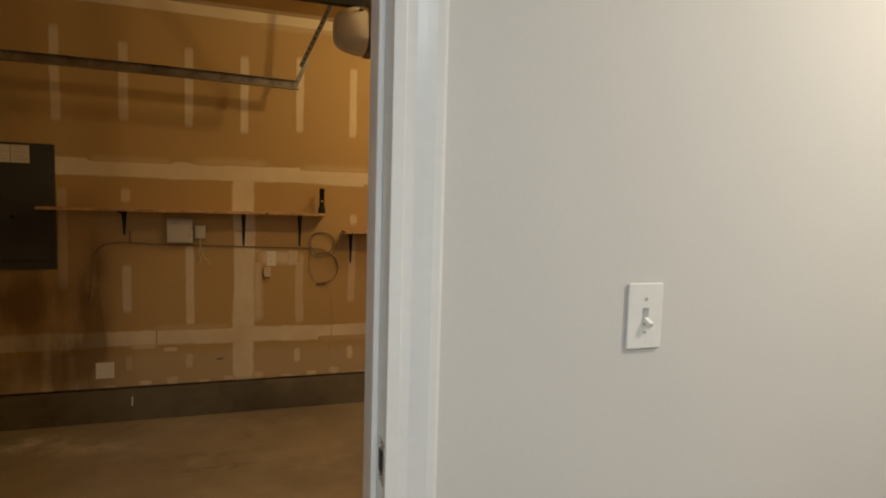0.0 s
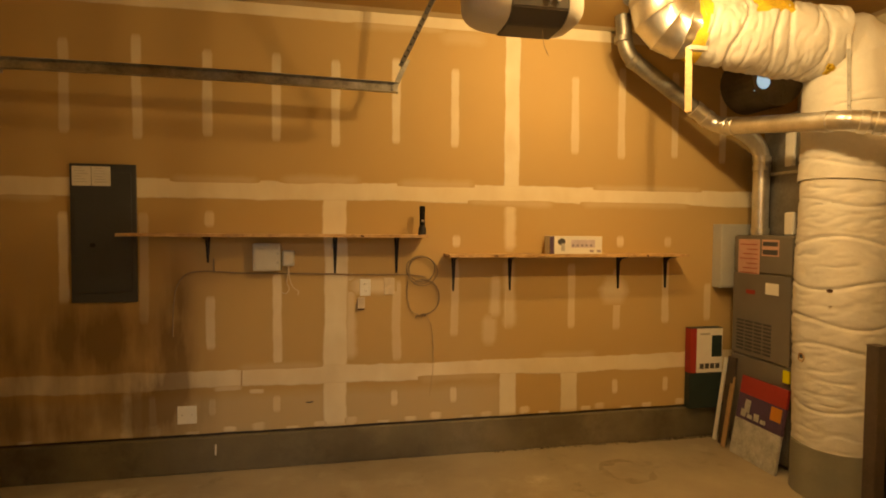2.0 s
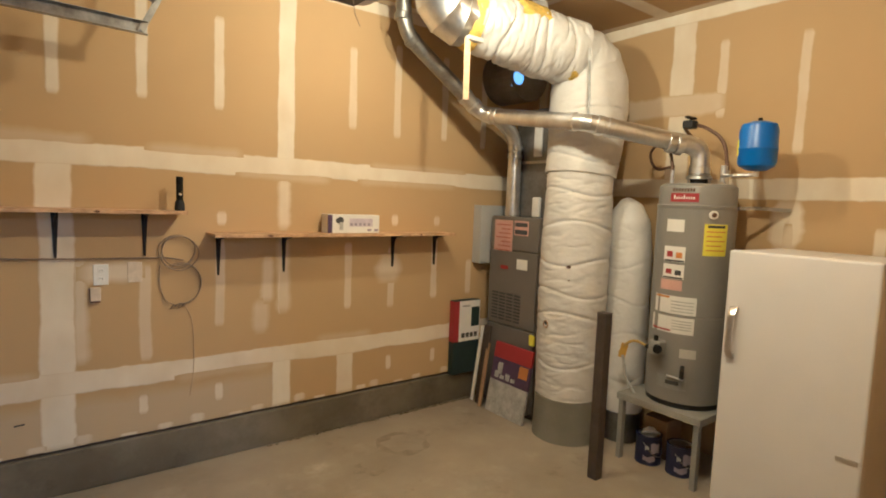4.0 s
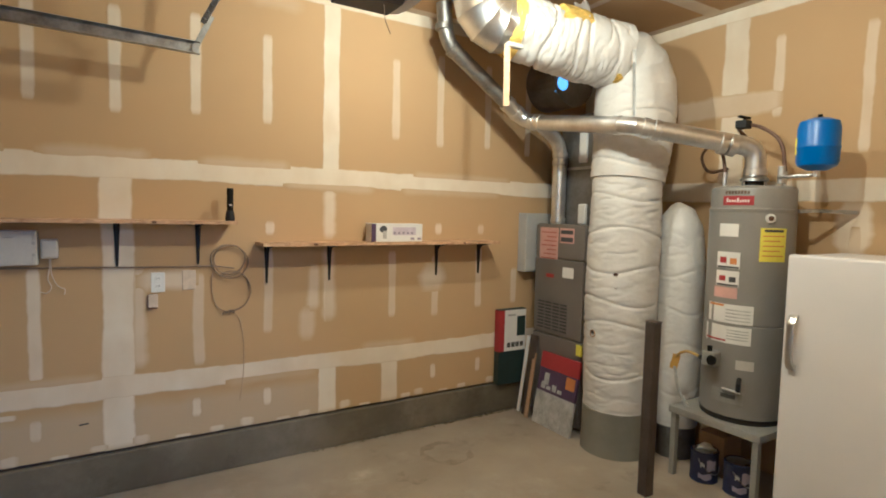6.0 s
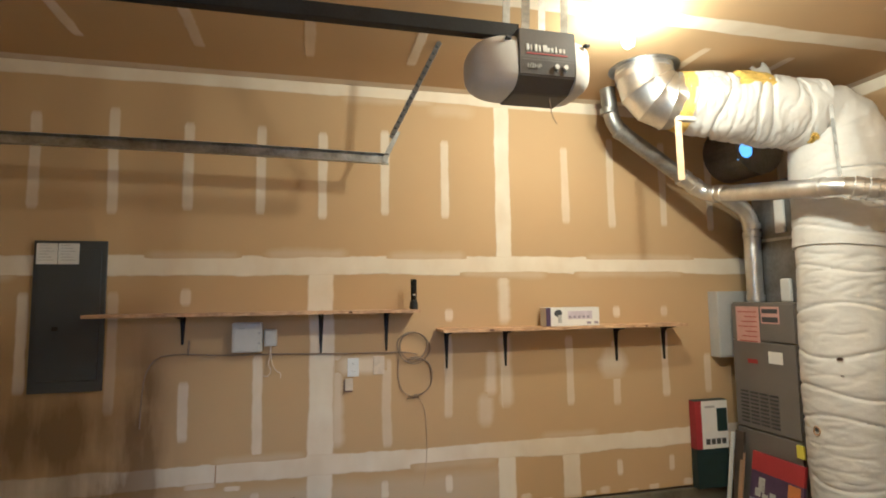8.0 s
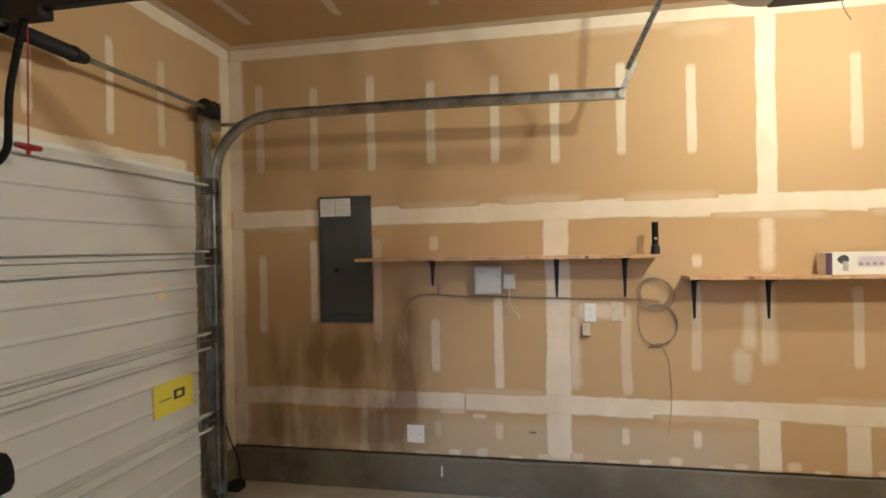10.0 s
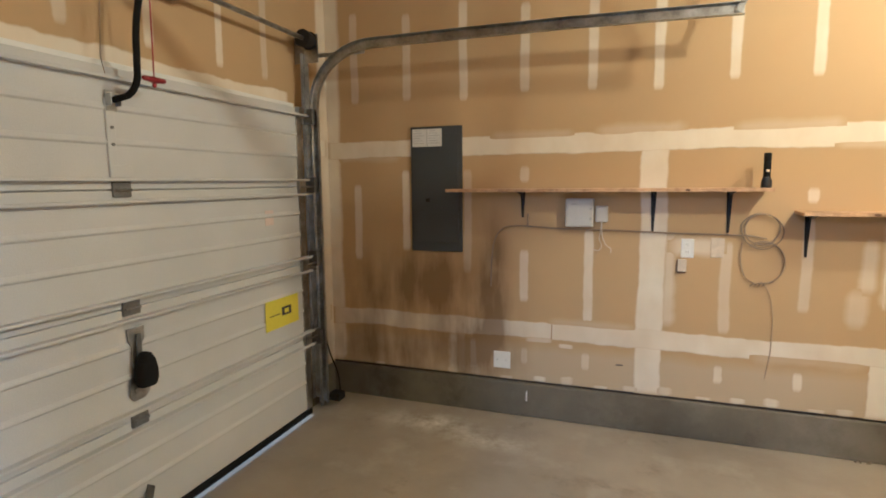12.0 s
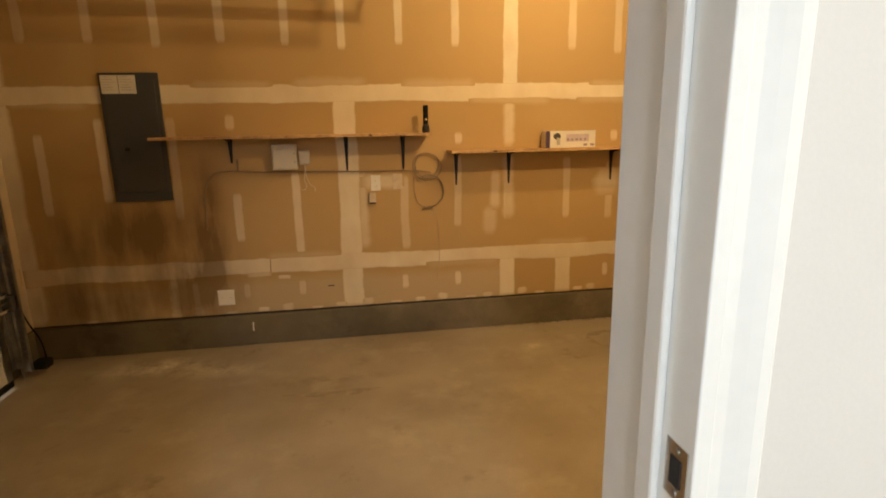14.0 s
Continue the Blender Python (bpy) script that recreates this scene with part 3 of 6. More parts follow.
for x0, x1, z0, z1 in ((-1.45, -0.90, 1.86, 1.955), (-0.78, -0.24, 1.86, 1.975), (0.0, 0.55, 1.86, 1.95), (0.5, 1.15, 1.75, 1.84), (1.35, 2.25, 1.755, 1.84), (-2.6, -2.1, 1.75, 1.83), (1.45, 2.35, 1.87, 1.945),
                       (-1.05, -0.5, 0.63, 0.715), (0.15, 0.75, 0.505, 0.60), (1.05, 1.5, 0.63, 0.72), (-0.3, 0.35, 2.925, 3.02), (0.28, 0.64, 2.86, 2.99)):
    mud_patch(wall_north, on_north, x0, x1, z0, z1, False, "skim_coat", feather=0.75, wob=1.5)
mud_patch(wall_north, on_north, -0.36, -0.27, 0.70, 1.30, True, "faint_compound", feather=0.7, wob=1.4)
mud_patch(wall_north, on_north, -1.70, -1.62, 0.26, 0.66, True, "faint_compound", feather=0.5, wob=1.6)
mud_patch(wall_north, on_north, -1.60, -1.54, 0.28, 0.52, True, "faint_compound", feather=0.5, wob=1.6)
for y in (2.02, 2.46, 2.88, 3.34, 3.725):
    mud_patch(wall_west, on_west, y - 0.032, y + 0.032, 2.24, 2.76, True)
mud_patch(wall_west, on_west, N - 0.13, N + 0.04, 0.24, H, True, "corner_compound", wob=0.5)
mud_patch(wall_west, on_west, S, N, 2.975, 3.1, False, "seam_compound", feather=0.16, wob=0.4)
mud_patch(wall_west, on_west, 3.98, 4.40, 0.56, 0.70, False, "seam_compound", feather=0.16)
mud_patch(wall_west, on_west, 3.98, 4.40, 1.80, 1.93, False, "seam_compound", feather=0.16)
mud_patch(wall_west, on_west, 4.06, 4.30, 0.25, 0.40, True, "wide_patch", wob=1.5)
mud_patch(wall_west, on_west, 1.3, 3.95, 2.06, 2.20, False, "seam_compound", feather=0.16, wob=0.8)
for y, z0, z1 in ((2.785, 2.30, 2.82), (2.30, 2.04, 2.78), (1.85, 2.1, 2.76), (1.4, 2.1, 2.76), (3.6, 2.2, 2.8), (2.31, 1.2, 1.62), (1.85, 1.2, 1.62), (2.785, 1.2, 1.62), (4.0, 2.2, 2.8)):
    mud_patch(wall_east, on_east, y - 0.034, y + 0.034, z0, z1, True)
mud_patch(wall_east, on_east, 2.98, 3.16, 1.83, H, True, "seam_compound", feather=0.16, wob=0.5)
mud_patch(wall_east, on_east, S, N, 1.76, 1.90, False, "seam_compound", feather=0.16, wob=0.5)
mud_patch(wall_east, on_east, 2.75, 3.6, 2.33, 2.50, False, "wide_patch", wob=0.8)
mud_patch(wall_east, on_east, S, N, 2.975, 3.1, False, "seam_compound", feather=0.16, wob=0.4)
mud_patch(wall_east, on_east, N - 0.12, N + 0.03, 0.24, H, True, "corner_compound", wob=0.5)
mud_patch(wall_east, on_east, 2.22, 2.42, 1.45, 1.78, True, "wide_patch", wob=1.2)
ceil = bpy.data.objects["ceiling"]


def on_ceiling(u, v, rise):
    return (u, min(v, N - 0.004), H - rise)


mud_patch(ceil, on_ceiling, W, E, N - 0.09, N + 0.03, False, "seam_compound", feather=0.16, wob=0.4)
mud_patch(ceil, on_ceiling, W - 0.03, W + 0.08, S, N, True, "seam_compound", feather=0.16, wob=0.4)
mud_patch(ceil, on_ceiling, E - 0.08, E + 0.03, S, N, True, "seam_compound", feather=0.16, wob=0.4)
mud_patch(ceil, on_ceiling, W, E, 3.15, 3.28, False, "seam_compound", feather=0.16, wob=0.5)
for x in (-2.3, -1.7, -1.1, -0.5, 0.1, 0.7, 1.75, 2.35):
    for y0, y1 in ((3.45, 4.05), (2.3, 2.9), (1.3, 1.9)):
        mud_patch(ceil, on_ceiling, x - 0.034, x + 0.034, y0, y1, True)

# ---- wall by the panel: panel, boxes, plates, cables ----
panel = thing("electrical_panel", (-1.83, N, 1.13), "dark grey steel breaker panel set in the board wall", "breaker panel")
part("cover", bx((-2.018, N - 0.018, 1.128), (-1.643, N, 1.992), 0.004), PANEL, panel)
pdoor = part("panel_door", bx((-1.992, N - 0.026, 1.19), (-1.668, N - 0.0175, 1.94), 0.003), PANEL, panel, "closed panel door")
part("latch", bx((-1.905, N - 0.031, 1.475), (-1.875, N - 0.0255, 1.50), 0.002), BLACK, pdoor)
for x in (-2.0, -1.89):
    lab = part("paper_label", bx((x, N - 0.0285, 1.855), (x + 0.106, N - 0.0262, 1.975)), PAPERW, pdoor, "white paper circuit chart")
    for k in range(6):
        part("text_line", bx((x + 0.012, N - 0.0292, 1.962 - k * 0.017), (x + 0.06 + 0.03 * ((k * 7) % 3) / 2, N - 0.0284, 1.965 - k * 0.017)), GREYL, lab)


def shelf_bracket(x, z, drop, parent):
    """Stamped steel shelf bracket: wall leg, shelf leg and a ribbed web between."""
    b = bmesh.new()
    prof = [(0, 0), (-0.15, 0), (-0.15, -0.006), (-0.05, -0.022), (-0.024, -0.05), (-0.012, -drop), (0, -drop)]
    va = [b.verts.new((x - 0.004, N - 0.002 + u, z + w)) for u, w in prof]
    vb = [b.verts.new((x + 0.004, N - 0.002 + u, z + w)) for u, w in prof]
    n = len(prof)
    b.faces.new(va)
    b.faces.new(vb[::-1])
    for i in range(n):
        b.faces.new((va[i], va[(i + 1) % n], vb[(i + 1) % n], vb[i]))
    va = [b.verts.new((x + u, N - 0.001 - d, z - w)) for d in (0, 0.004) for u, w in ((-0.017, 0), (0.017, 0), (0.006, drop), (-0.006, drop))]
    for f in ((0, 1, 2, 3), (7, 6, 5, 4), (0, 4, 5, 1), (1, 5, 6, 2), (2, 6, 7, 3), (3, 7, 4, 0)):
        b.faces.new([va[i] for i in f])
    bx((x - 0.013, N - 0.16, z - 0.004), (x + 0.013, N - 0.002, z), 0.001, b)
    return part("bracket", b, BLACK, parent, "black stamped steel bracket")


def shelf(x0, x1, z, depth, brackets, label, seed):
    s = thing("wall_shelf", ((x0 + x1) / 2, N, z), label, "shelf", "wall shelves")
    b = bx((x0, N - depth, z), (x1, N - 0.002, z + 0.019), 0.0)
    long_edges = [e for e in b.edges if e.calc_length() > 1]
    bmesh.ops.subdivide_edges(b, edges=long_edges, cuts=48)
    for v in b.verts:
        bow = 0.004 * noise.noise((v.co.x * 1.1, seed, 0))
        v.co.z += bow
        if v.co.y < N - 0.1:
            v.co.y += 0.004 * noise.noise((v.co.x * 6, seed, 4)) + 0.012 * max(0, noise.noise((v.co.x * 2.7, seed, 8)) - 0.35)
    part("shelf_board", b, PINE, s, "rough unfinished pine board")
    for x in brackets:
        shelf_bracket(x, z, 0.245 if x > -1.1 else 0.17, s)
    return s




def shelf_knot(parent, x, z, depth, wide):
    """A dark knot broken out of a shelf's front edge."""
    b = bmesh.new()
    ring = [(x + wide * (0.8 + 0.3 * noise.noise((k * 1.1, x, 1))) * math.cos(k * math.pi / 5), z + 0.0095 + 0.0075 * math.sin(k * math.pi / 5)) for k in range(10)]
    front = [b.verts.new((u, N - depth - 0.0105, w)) for u, w in ring]
    back = [b.verts.new((u, N - depth + 0.02, w)) for u, w in ring]
    b.faces.new(front)
    b.faces.new(back[::-1])
    for k in range(10):
        b.faces.new((front[k], front[(k + 1) % 10], back[(k + 1) % 10], back[k]))
    part("knot", b, KNOT, parent, "dark knot in the front edge")


SZ1, SZ2 = 1.545, 1.413
upper_shelf = shelf(-1.70, 0.185, SZ1, 0.205, (-1.226, -0.418, -0.002), "long rough pine shelf on black brackets beside the panel", 2.0)
lower_shelf = shelf(0.33, 2.11, SZ2, 0.205, (0.40, 0.815, 1.66, 2.05), "rough pine shelf on black brackets, lower of the two", 7.0)

shelf_knot(upper_shelf, -0.245, SZ1, 0.198, 0.016)
shelf_knot(lower_shelf, 0.655, SZ2, 0.198, 0.022)
shelf_knot(lower_shelf, 1.78, SZ2, 0.198, 0.012)

fl = thing("flashlight", (0.155, 4.29, SZ1 + 0.019), "black metal flashlight standing on its lens", "flashlight")
z0 = SZ1 + 0.020
part("head", lathe([(0.0, 0), (0.025, 0), (0.027, 0.004), (0.027, 0.022), (0.025, 0.03), (0.026, 0.038), (0.019, 0.058)], (0.155, 4.29, z0), 24), BLACK, fl, smooth=True)
part("barrel", lathe([(0.0185, 0.0585), (0.0175, 0.075), (0.0185, 0.08), (0.0185, 0.14), (0.017, 0.145), (0.019, 0.15), (0.019, 0.185), (0.016, 0.19), (0, 0.19)], (0.155, 4.29, z0), 24), RUBBER, fl, smooth=True)
part("button", bx((0.147, 4.268, z0 + 0.085), (0.163, 4.273, z0 + 0.10), 0.002), CHROME, fl)

ct = thing("tool_carton", (1.26, 4.33, SZ2 + 0.019), "long white and violet carton for a power tool", "carton")
cz = SZ2 + 0.020
part("carton_body", bx((1.06, 4.285, cz), (1.455, 4.385, cz + 0.125), 0.002), PAPERW, ct)
part("end_band", bx((1.059, 4.2835, cz + 0.001), (1.092, 4.2855, cz + 0.124)), PURPLE, ct, "dark violet end band")
part("tool_picture", tube([(1.15, 4.2845, cz + 0.085), (1.15, 4.2835, cz + 0.085)], 0.026, 16, tube([(1.135, 4.2845, cz + 0.085), (1.135, 4.2836, cz + 0.085)], 0.018, 12)), INK, ct, "printed picture of a drill")
part("tool_picture_grip", bx((1.145, 4.2833, cz + 0.02), (1.172, 4.2845, cz + 0.075)), GREYL, ct)
part("print_panel", bx((1.22, 4.2836, cz + 0.045), (1.40, 4.2848, cz + 0.10)), mat("pale_violet_print", (0.56, 0.50, 0.58), 0.6, vary=0.1, scale=20, bump=0), ct)
for k in range(5):
    part("print_mark", bx((1.225 + k * 0.034, 4.2826, cz + 0.052), (1.243 + k * 0.034, 4.2834, cz + 0.068)), INKV, ct)
for x in (1.36, 1.415):
    part("print_badge", bx((x, 4.2836, cz + 0.012), (x + 0.03, 4.2848, cz + 0.028)), INKV, ct)

irr = thing("control_box", (-0.85, N, 1.32), "white plastic timer box screwed to the board wall", "control box")
part("box_body", bx((-0.94, N - 0.075, 1.322), (-0.768, N - 0.001, 1.50), 0.008), BOXG, irr)
part("cover_line", bx((-0.925, N - 0.079, 1.335), (-0.785, N - 0.0745, 1.488), 0.004), BOXG, irr)
for k in (0, 1):
    part("catch", bx((-0.79, N - 0.083, 1.37 + k * 0.06), (-0.775, N - 0.078, 1.385 + k * 0.06), 0.002), GREYL, irr)
part("print_line", bx((-0.905, N - 0.0797, 1.463), (-0.865, N - 0.0788, 1.47)), GREYL, irr)
jb = thing("junction_box", (-0.72, N, 1.35), "small white plastic power box beside the timer", "junction box")
part("box_body", bx((-0.757, N - 0.05, 1.353), (-0.683, N - 0.001, 1.455), 0.006), BOXG, jb)
part("lid", bx((-0.75, N - 0.054, 1.36), (-0.69, N - 0.0495, 1.448), 0.003), BOXG, jb)
wire = bend([(-0.722, N - 0.02, 1.353), (-0.724, N - 0.02, 1.29), (-0.735, N - 0.02, 1.24), (-0.712, N - 0.02, 1.20), (-0.735, N - 0.014, 1.165), (-0.765, N - 0.012, 1.175)], 0.04)
solo("hanging_wire", tube(bend([(-0.718, N - 0.02, 1.353), (-0.716, N - 0.015, 1.26), (-0.69, N - 0.012, 1.20), (-0.655, N - 0.012, 1.185), (-0.662, N - 0.012, 1.155)], 0.03), 0.0028, 6,
                          tube(wire, 0.003, 6)), CREAM, "thin cream wires hanging from the power box", "wire", base=(-0.72, N, 1.17))


def wall_plate(x, z, w, h, label, name="outlet_plate", m=PLATE):
    t = thing(name, (x, N, z), label, "outlet plate")
    part("plate", bx((x - w / 2, N - 0.007, z - h / 2), (x + w / 2, N - 0.0015, z + h / 2), 0.0025), m, t)
    return t


op = wall_plate(-0.216, 1.20, 0.072, 0.116, "white duplex outlet plate on the board wall")
for k in (-1, 1):
    rec = part("receptacle", bx((-0.216 - 0.015, N - 0.0095, 1.20 + k * 0.023 - 0.013), (-0.216 + 0.015, N - 0.0065, 1.20 + k * 0.023 + 0.013), 0.003), PLATE, op)
    for s in (-0.006, 0.006):
        part("slot", bx((-0.216 + s - 0.001, N - 0.0099, 1.20 + k * 0.023 - 0.004), (-0.216 + s + 0.001, N - 0.0094, 1.20 + k * 0.023 + 0.005)), INK, rec)
blank = wall_plate(-0.052, 1.207, 0.072, 0.116, "white blank plate half smeared with compound", "blank_plate", CREAM)
low = wall_plate(-1.362, 0.384, 0.118, 0.118, "square white blank cover plate low on the wall", "blank_plate")
for s in (-0.03, 0.03):
    part("screw", tube([(-1.362 + s, N - 0.0085, 0.384), (-1.362 + s, N - 0.0065, 0.384)], 0.004, 8), GREYL, low)
pl = thing("plug_adapter", (-0.245, N, 1.05), "small cream plug block with dark foot under the outlet", "plug block")
part("block", bx((-0.268, N - 0.022, 1.058), (-0.218, N - 0.0015, 1.132), 0.003), CREAM, pl)
# thin brown strip paints the block's shaded left side
part("shadow_side", bx((-0.272, N - 0.016, 1.055), (-0.2675, N - 0.0015, 1.125), 0.001), COPPER, pl)
part("foot", bx((-0.268, N - 0.020, 1.048), (-0.222, N - 0.0015, 1.0575), 0.001), COPPER, pl, "dark brown foot")

run = [(-1.44, N - 0.01, 0.90), (-1.437, N - 0.014, 1.05), (-1.42, N - 0.015, 1.22), (-1.36, N - 0.015, 1.31), (-1.25, N - 0.014, 1.322), (-1.0, N - 0.012, 1.305), (-0.82, N - 0.012, 1.303),
       (-0.6, N - 0.012, 1.30), (-0.3, N - 0.012, 1.29), (0.0, N - 0.012, 1.288), (0.12, N - 0.012, 1.285), (0.2, N - 0.016, 1.27)]
solo("cable_run", tube(bend(run, 0.05, 4), 0.0046, 8), CABLE, "tan cable stapled along the board wall", "cable", base=(-1.44, N, 0.9))
coil = thing("cable_coil", (0.18, N, 1.0), "loose coil of tan cable hung on the wall", "cable coil")
for k, (cx, cz2, r, tilt) in enumerate(((0.165, 1.318, 0.098, 0.0), (0.172, 1.325, 0.090, 0.02), (0.178, 1.31, 0.101, -0.01))):
    ring = [(cx + r * math.cos(a) * (1 + 0.04 * math.sin(3 * a + k)), N - 0.014 - 0.006 * k - 0.004 * math.sin(2 * a), cz2 + r * math.sin(a)) for a in [2 * math.pi * i / 36 for i in range(37)]]
    part("upper_loop", tube(ring, 0.0034, 6, caps=False), CABLE, coil)
for k, r in enumerate((0.125, 0.118)):
    ring = [(0.186 + 0.004 * k + r * math.cos(a) * 0.92, N - 0.012 - 0.006 * k, 1.128 + r * math.sin(a)) for a in [radians(-100 + 230 * i / 30) for i in range(31)]]
    part("lower_loop", tube(ring, 0.0032, 6), CABLE, coil)
part("lower_loop", tube(bend([(0.075, N - 0.01, 1.24), (0.07, N - 0.01, 1.12), (0.10, N - 0.01, 1.03), (0.15, N - 0.01, 1.005)], 0.05), 0.0028, 6), CABLE, coil)
knot = bmesh.new()
for k in range(4):
    tube([(0.13 + 0.02 * k, N - 0.012, 0.985 + 0.006 * (k % 2)), (0.145 + 0.018 * k, N - 0.022, 1.006), (0.165 + 0.012 * k, N - 0.010, 0.994 + 0.01 * (k % 3))], 0.004, 6, knot)
part("tie", knot, CABLE, coil, "brown twisted tie")
part("tail", tube(bend([(0.2, N - 0.01, 1.005), (0.245, N - 0.008, 0.93), (0.262, N - 0.006, 0.75), (0.255, N - 0.006, 0.56), (0.235, N - 0.006, 0.43)], 0.08), 0.0022, 6), CABLEP, coil)
# scratches and nails in the board
solo("nail_mark", slab_between((-0.61, N - 0.002, 0.424), (-0.565, N - 0.002, 0.427), 0.008, 0.003, (0, 1, 0)), INK, "dark screw hole torn in the board", "screw hole")
solo("nail", slab_between((-1.025, N - 0.004, 0.56), (-1.022, N - 0.004, 0.66), 0.007, 0.005, (0, 1, 0)), CARD, "rusty wire end at the wall", "wire end")
solo("conduit_stub", tube([(-1.19, N - 0.01, 1.31), (-1.188, N - 0.01, 1.40)], 0.006, 8), CABLE, "short tan cable end pointing up", "cable end")
solo("chalk_mark", slab_between((-1.185, N - 0.0265, 0.115), (-1.183, N - 0.0265, 0.185), 0.010, 0.004, (0, 1, 0)), PAPERW, "white paint drip on the concrete stem", "paint drip")

# ---- garage door ----
DX = DOORX
gd = thing("garage_door", (DX, 2.60, 0.02), "closed cream steel sectional garage door", "garage door")
Y0, Y1 = 1.235, 3.962
EDGES = (0.062, 0.565, 1.073, 1.588, 2.10)
part("outer_skin", bx((DX - 0.049, Y0, EDGES[0]), (DX - 0.0455, Y1, EDGES[-1])), DOOR, gd)
for i, (za, zb) in enumerate(zip(EDGES, EDGES[1:])):
    sec = part("section", bx((DX - 0.045, Y0, za + 0.002), (DX, Y1, zb - 0.002), 0.004), DOOR, gd, "cream embossed steel section")
    for zl in (za + 0.185, zb - 0.185):
        rib = bmesh.new()
        rows = [[rib.verts.new((DX + d, y, zl + h)) for d, h in ((-0.001, 0.0), (0.008, 0.009), (0.008, 0.013), (-0.001, 0.034))] for y in (Y0 + 0.05, Y1 - 0.06)]
        for k in range(4):
            rib.faces.new((rows[0][k], rows[0][(k + 1) % 4], rows[1][(k + 1) % 4], rows[1][k]))
        rib.faces.new(rows[0])
        rib.faces.new(rows[1][::-1])
        part("embossed_line", rib, DOOR, sec)
    # rolled lips along the section's edges
    for zl in ([za + 0.046] if i else []) + [zb - 0.048]:
        part("rolled_lip", bx((DX - 0.001, Y0 + 0.002, zl - 0.009), (DX + 0.038, Y1 + 0.02, zl + 0.006), 0.004), DOOR, sec)
        part("lip_end", bx((DX + 0.010, Y1 + 0.02, zl - 0.006), (DX + 0.024, Y1 + 0.085, zl + 0.004), 0.002), CHROME, sec, "bright roller stem")
    for y in (Y0 + 0.001, Y1 - 0.061):
        part("end_stile", bx((DX - 0.002, y, za + 0.004), (DX + 0.006, y + 0.06, zb - 0.004), 0.001), GALV, sec, "galvanised end stile")
    if i == 3:
        stile = bx((DX - 0.001, 2.548, za + 0.10), (DX + 0.012, 2.588, zb - 0.13), 0.003)
        bx((DX - 0.001, 2.548, za + 0.052), (DX + 0.014, 2.655, za + 0.105), 0.004, stile)
        part("centre_stile", stile, DOOR, sec)
        for zs in (za + 0.19, za + 0.26):
            part("stile_bolt", tube([(DX + 0.012, 2.57, zs), (DX + 0.018, 2.57, zs)], 0.007, 8), DULL, sec)
for z in EDGES[1:4]:
    b = bx((DX + 0.001, 2.555, z - 0.03), (DX + 0.014, 2.64, z + 0.035), 0.002)
    tube([(DX + 0.020, 2.56, z), (DX + 0.020, 2.635, z)], 0.007, 10, b)
    part("hinge", b, DULL, gd, "dull galvanised centre hinge")
    b = bx((DX + 0.001, Y1 - 0.075, z - 0.045), (DX + 0.025, Y1 - 0.002, z + 0.045), 0.003)
    tube([(DX + 0.03, Y1 - 0.06, z), (DX + 0.03, 4.05, z)], 0.006, 10, b)
    part("end_hinge", b, GALV, gd, "galvanised end hinge with roller stem")
b = bx((DX + 0.001, 2.575, 0.09), (DX + 0.03, 2.66, 0.125), 0.004)
part("bottom_bracket", b, GALV, gd, "grey bottom handle bracket")
part("bottom_seal", bx((DX - 0.012, Y0, 0.020), (DX + 0.008, Y1, 0.062), 0.006), RUBBER, gd, "black rubber bottom seal")
part("top_bracket", bx((DX + 0.001, Y1 - 0.06, 2.03), (DX + 0.03, Y1, 2.10), 0.003), GALV, gd)
plate = bmesh.new()
rows = [[plate.verts.new((DX + d, 2.606 + w, z)) for d in (0.0085, 0.0135) for w in (-half, half)] for z, half in ((0.655, 0.030), (0.68, 0.052), (0.745, 0.048), (0.77, 0.026), (0.90, 0.024), (0.925, 0.040), (0.985, 0.044))]
for p, q in zip(rows, rows[1:]):
    for a, b in ((0, 1), (1, 3), (3, 2), (2, 0)):
        plate.faces.new((p[a], p[b], q[b], q[a]))
plate.faces.new([rows[0][k] for k in (0, 1, 3, 2)])
plate.faces.new([rows[-1][k] for k in (2, 3, 1, 0)])
lock = part("slide_lock", plate, GALV, gd, "galvanised waisted lock plate")
boot = bmesh.new()
rows = []
for z, ry, rx in ((0.715, 0.010, 0.012), (0.722, 0.040, 0.030), (0.75, 0.052, 0.036), (0.80, 0.050, 0.036), (0.84, 0.040, 0.032), (0.868, 0.024, 0.024), (0.875, 0.008, 0.010)):
    ring = []
    for k in range(20):
        a = 2 * math.pi * k / 20
        ca, sa = math.cos(a), math.sin(a)
        ring.append(boot.verts.new((DX + 0.050 + rx * math.copysign(abs(ca) ** 0.7, ca), 2.612 + ry * math.copysign(abs(sa) ** 0.7, sa), z)))
    rows.append(ring)
for p, q in zip(rows, rows[1:]):
    for k in range(20):
        boot.faces.new((p[k], p[(k + 1) % 20], q[(k + 1) % 20], q[k]))
boot.faces.new(rows[0][::-1])
boot.faces.new(rows[-1])
part("lock_boot", boot, RUBBER, lock, "black rubber lock boot", smooth=True)
part("lock_bar", bx((DX + 0.016, 2.597, 0.86), (DX + 0.028, 2.622, 0.955), 0.004), DULL, lock)
part("lock_foot", slab_between((DX + 0.02, 2.575, 0.70), (DX + 0.03, 2.66, 0.722), 0.022, 0.004, (1, 0, 0)), GALV, lock)
lab = part("warning_label", bx((DX + 0.0085, 3.50, 0.716), (DX + 0.0105, 3.835, 0.90)), YELLOW, gd, "yellow warning label")
part("warning_sign", bx((DX + 0.0102, 3.66, 0.785), (DX + 0.0114, 3.755, 0.84)), INK, lab)
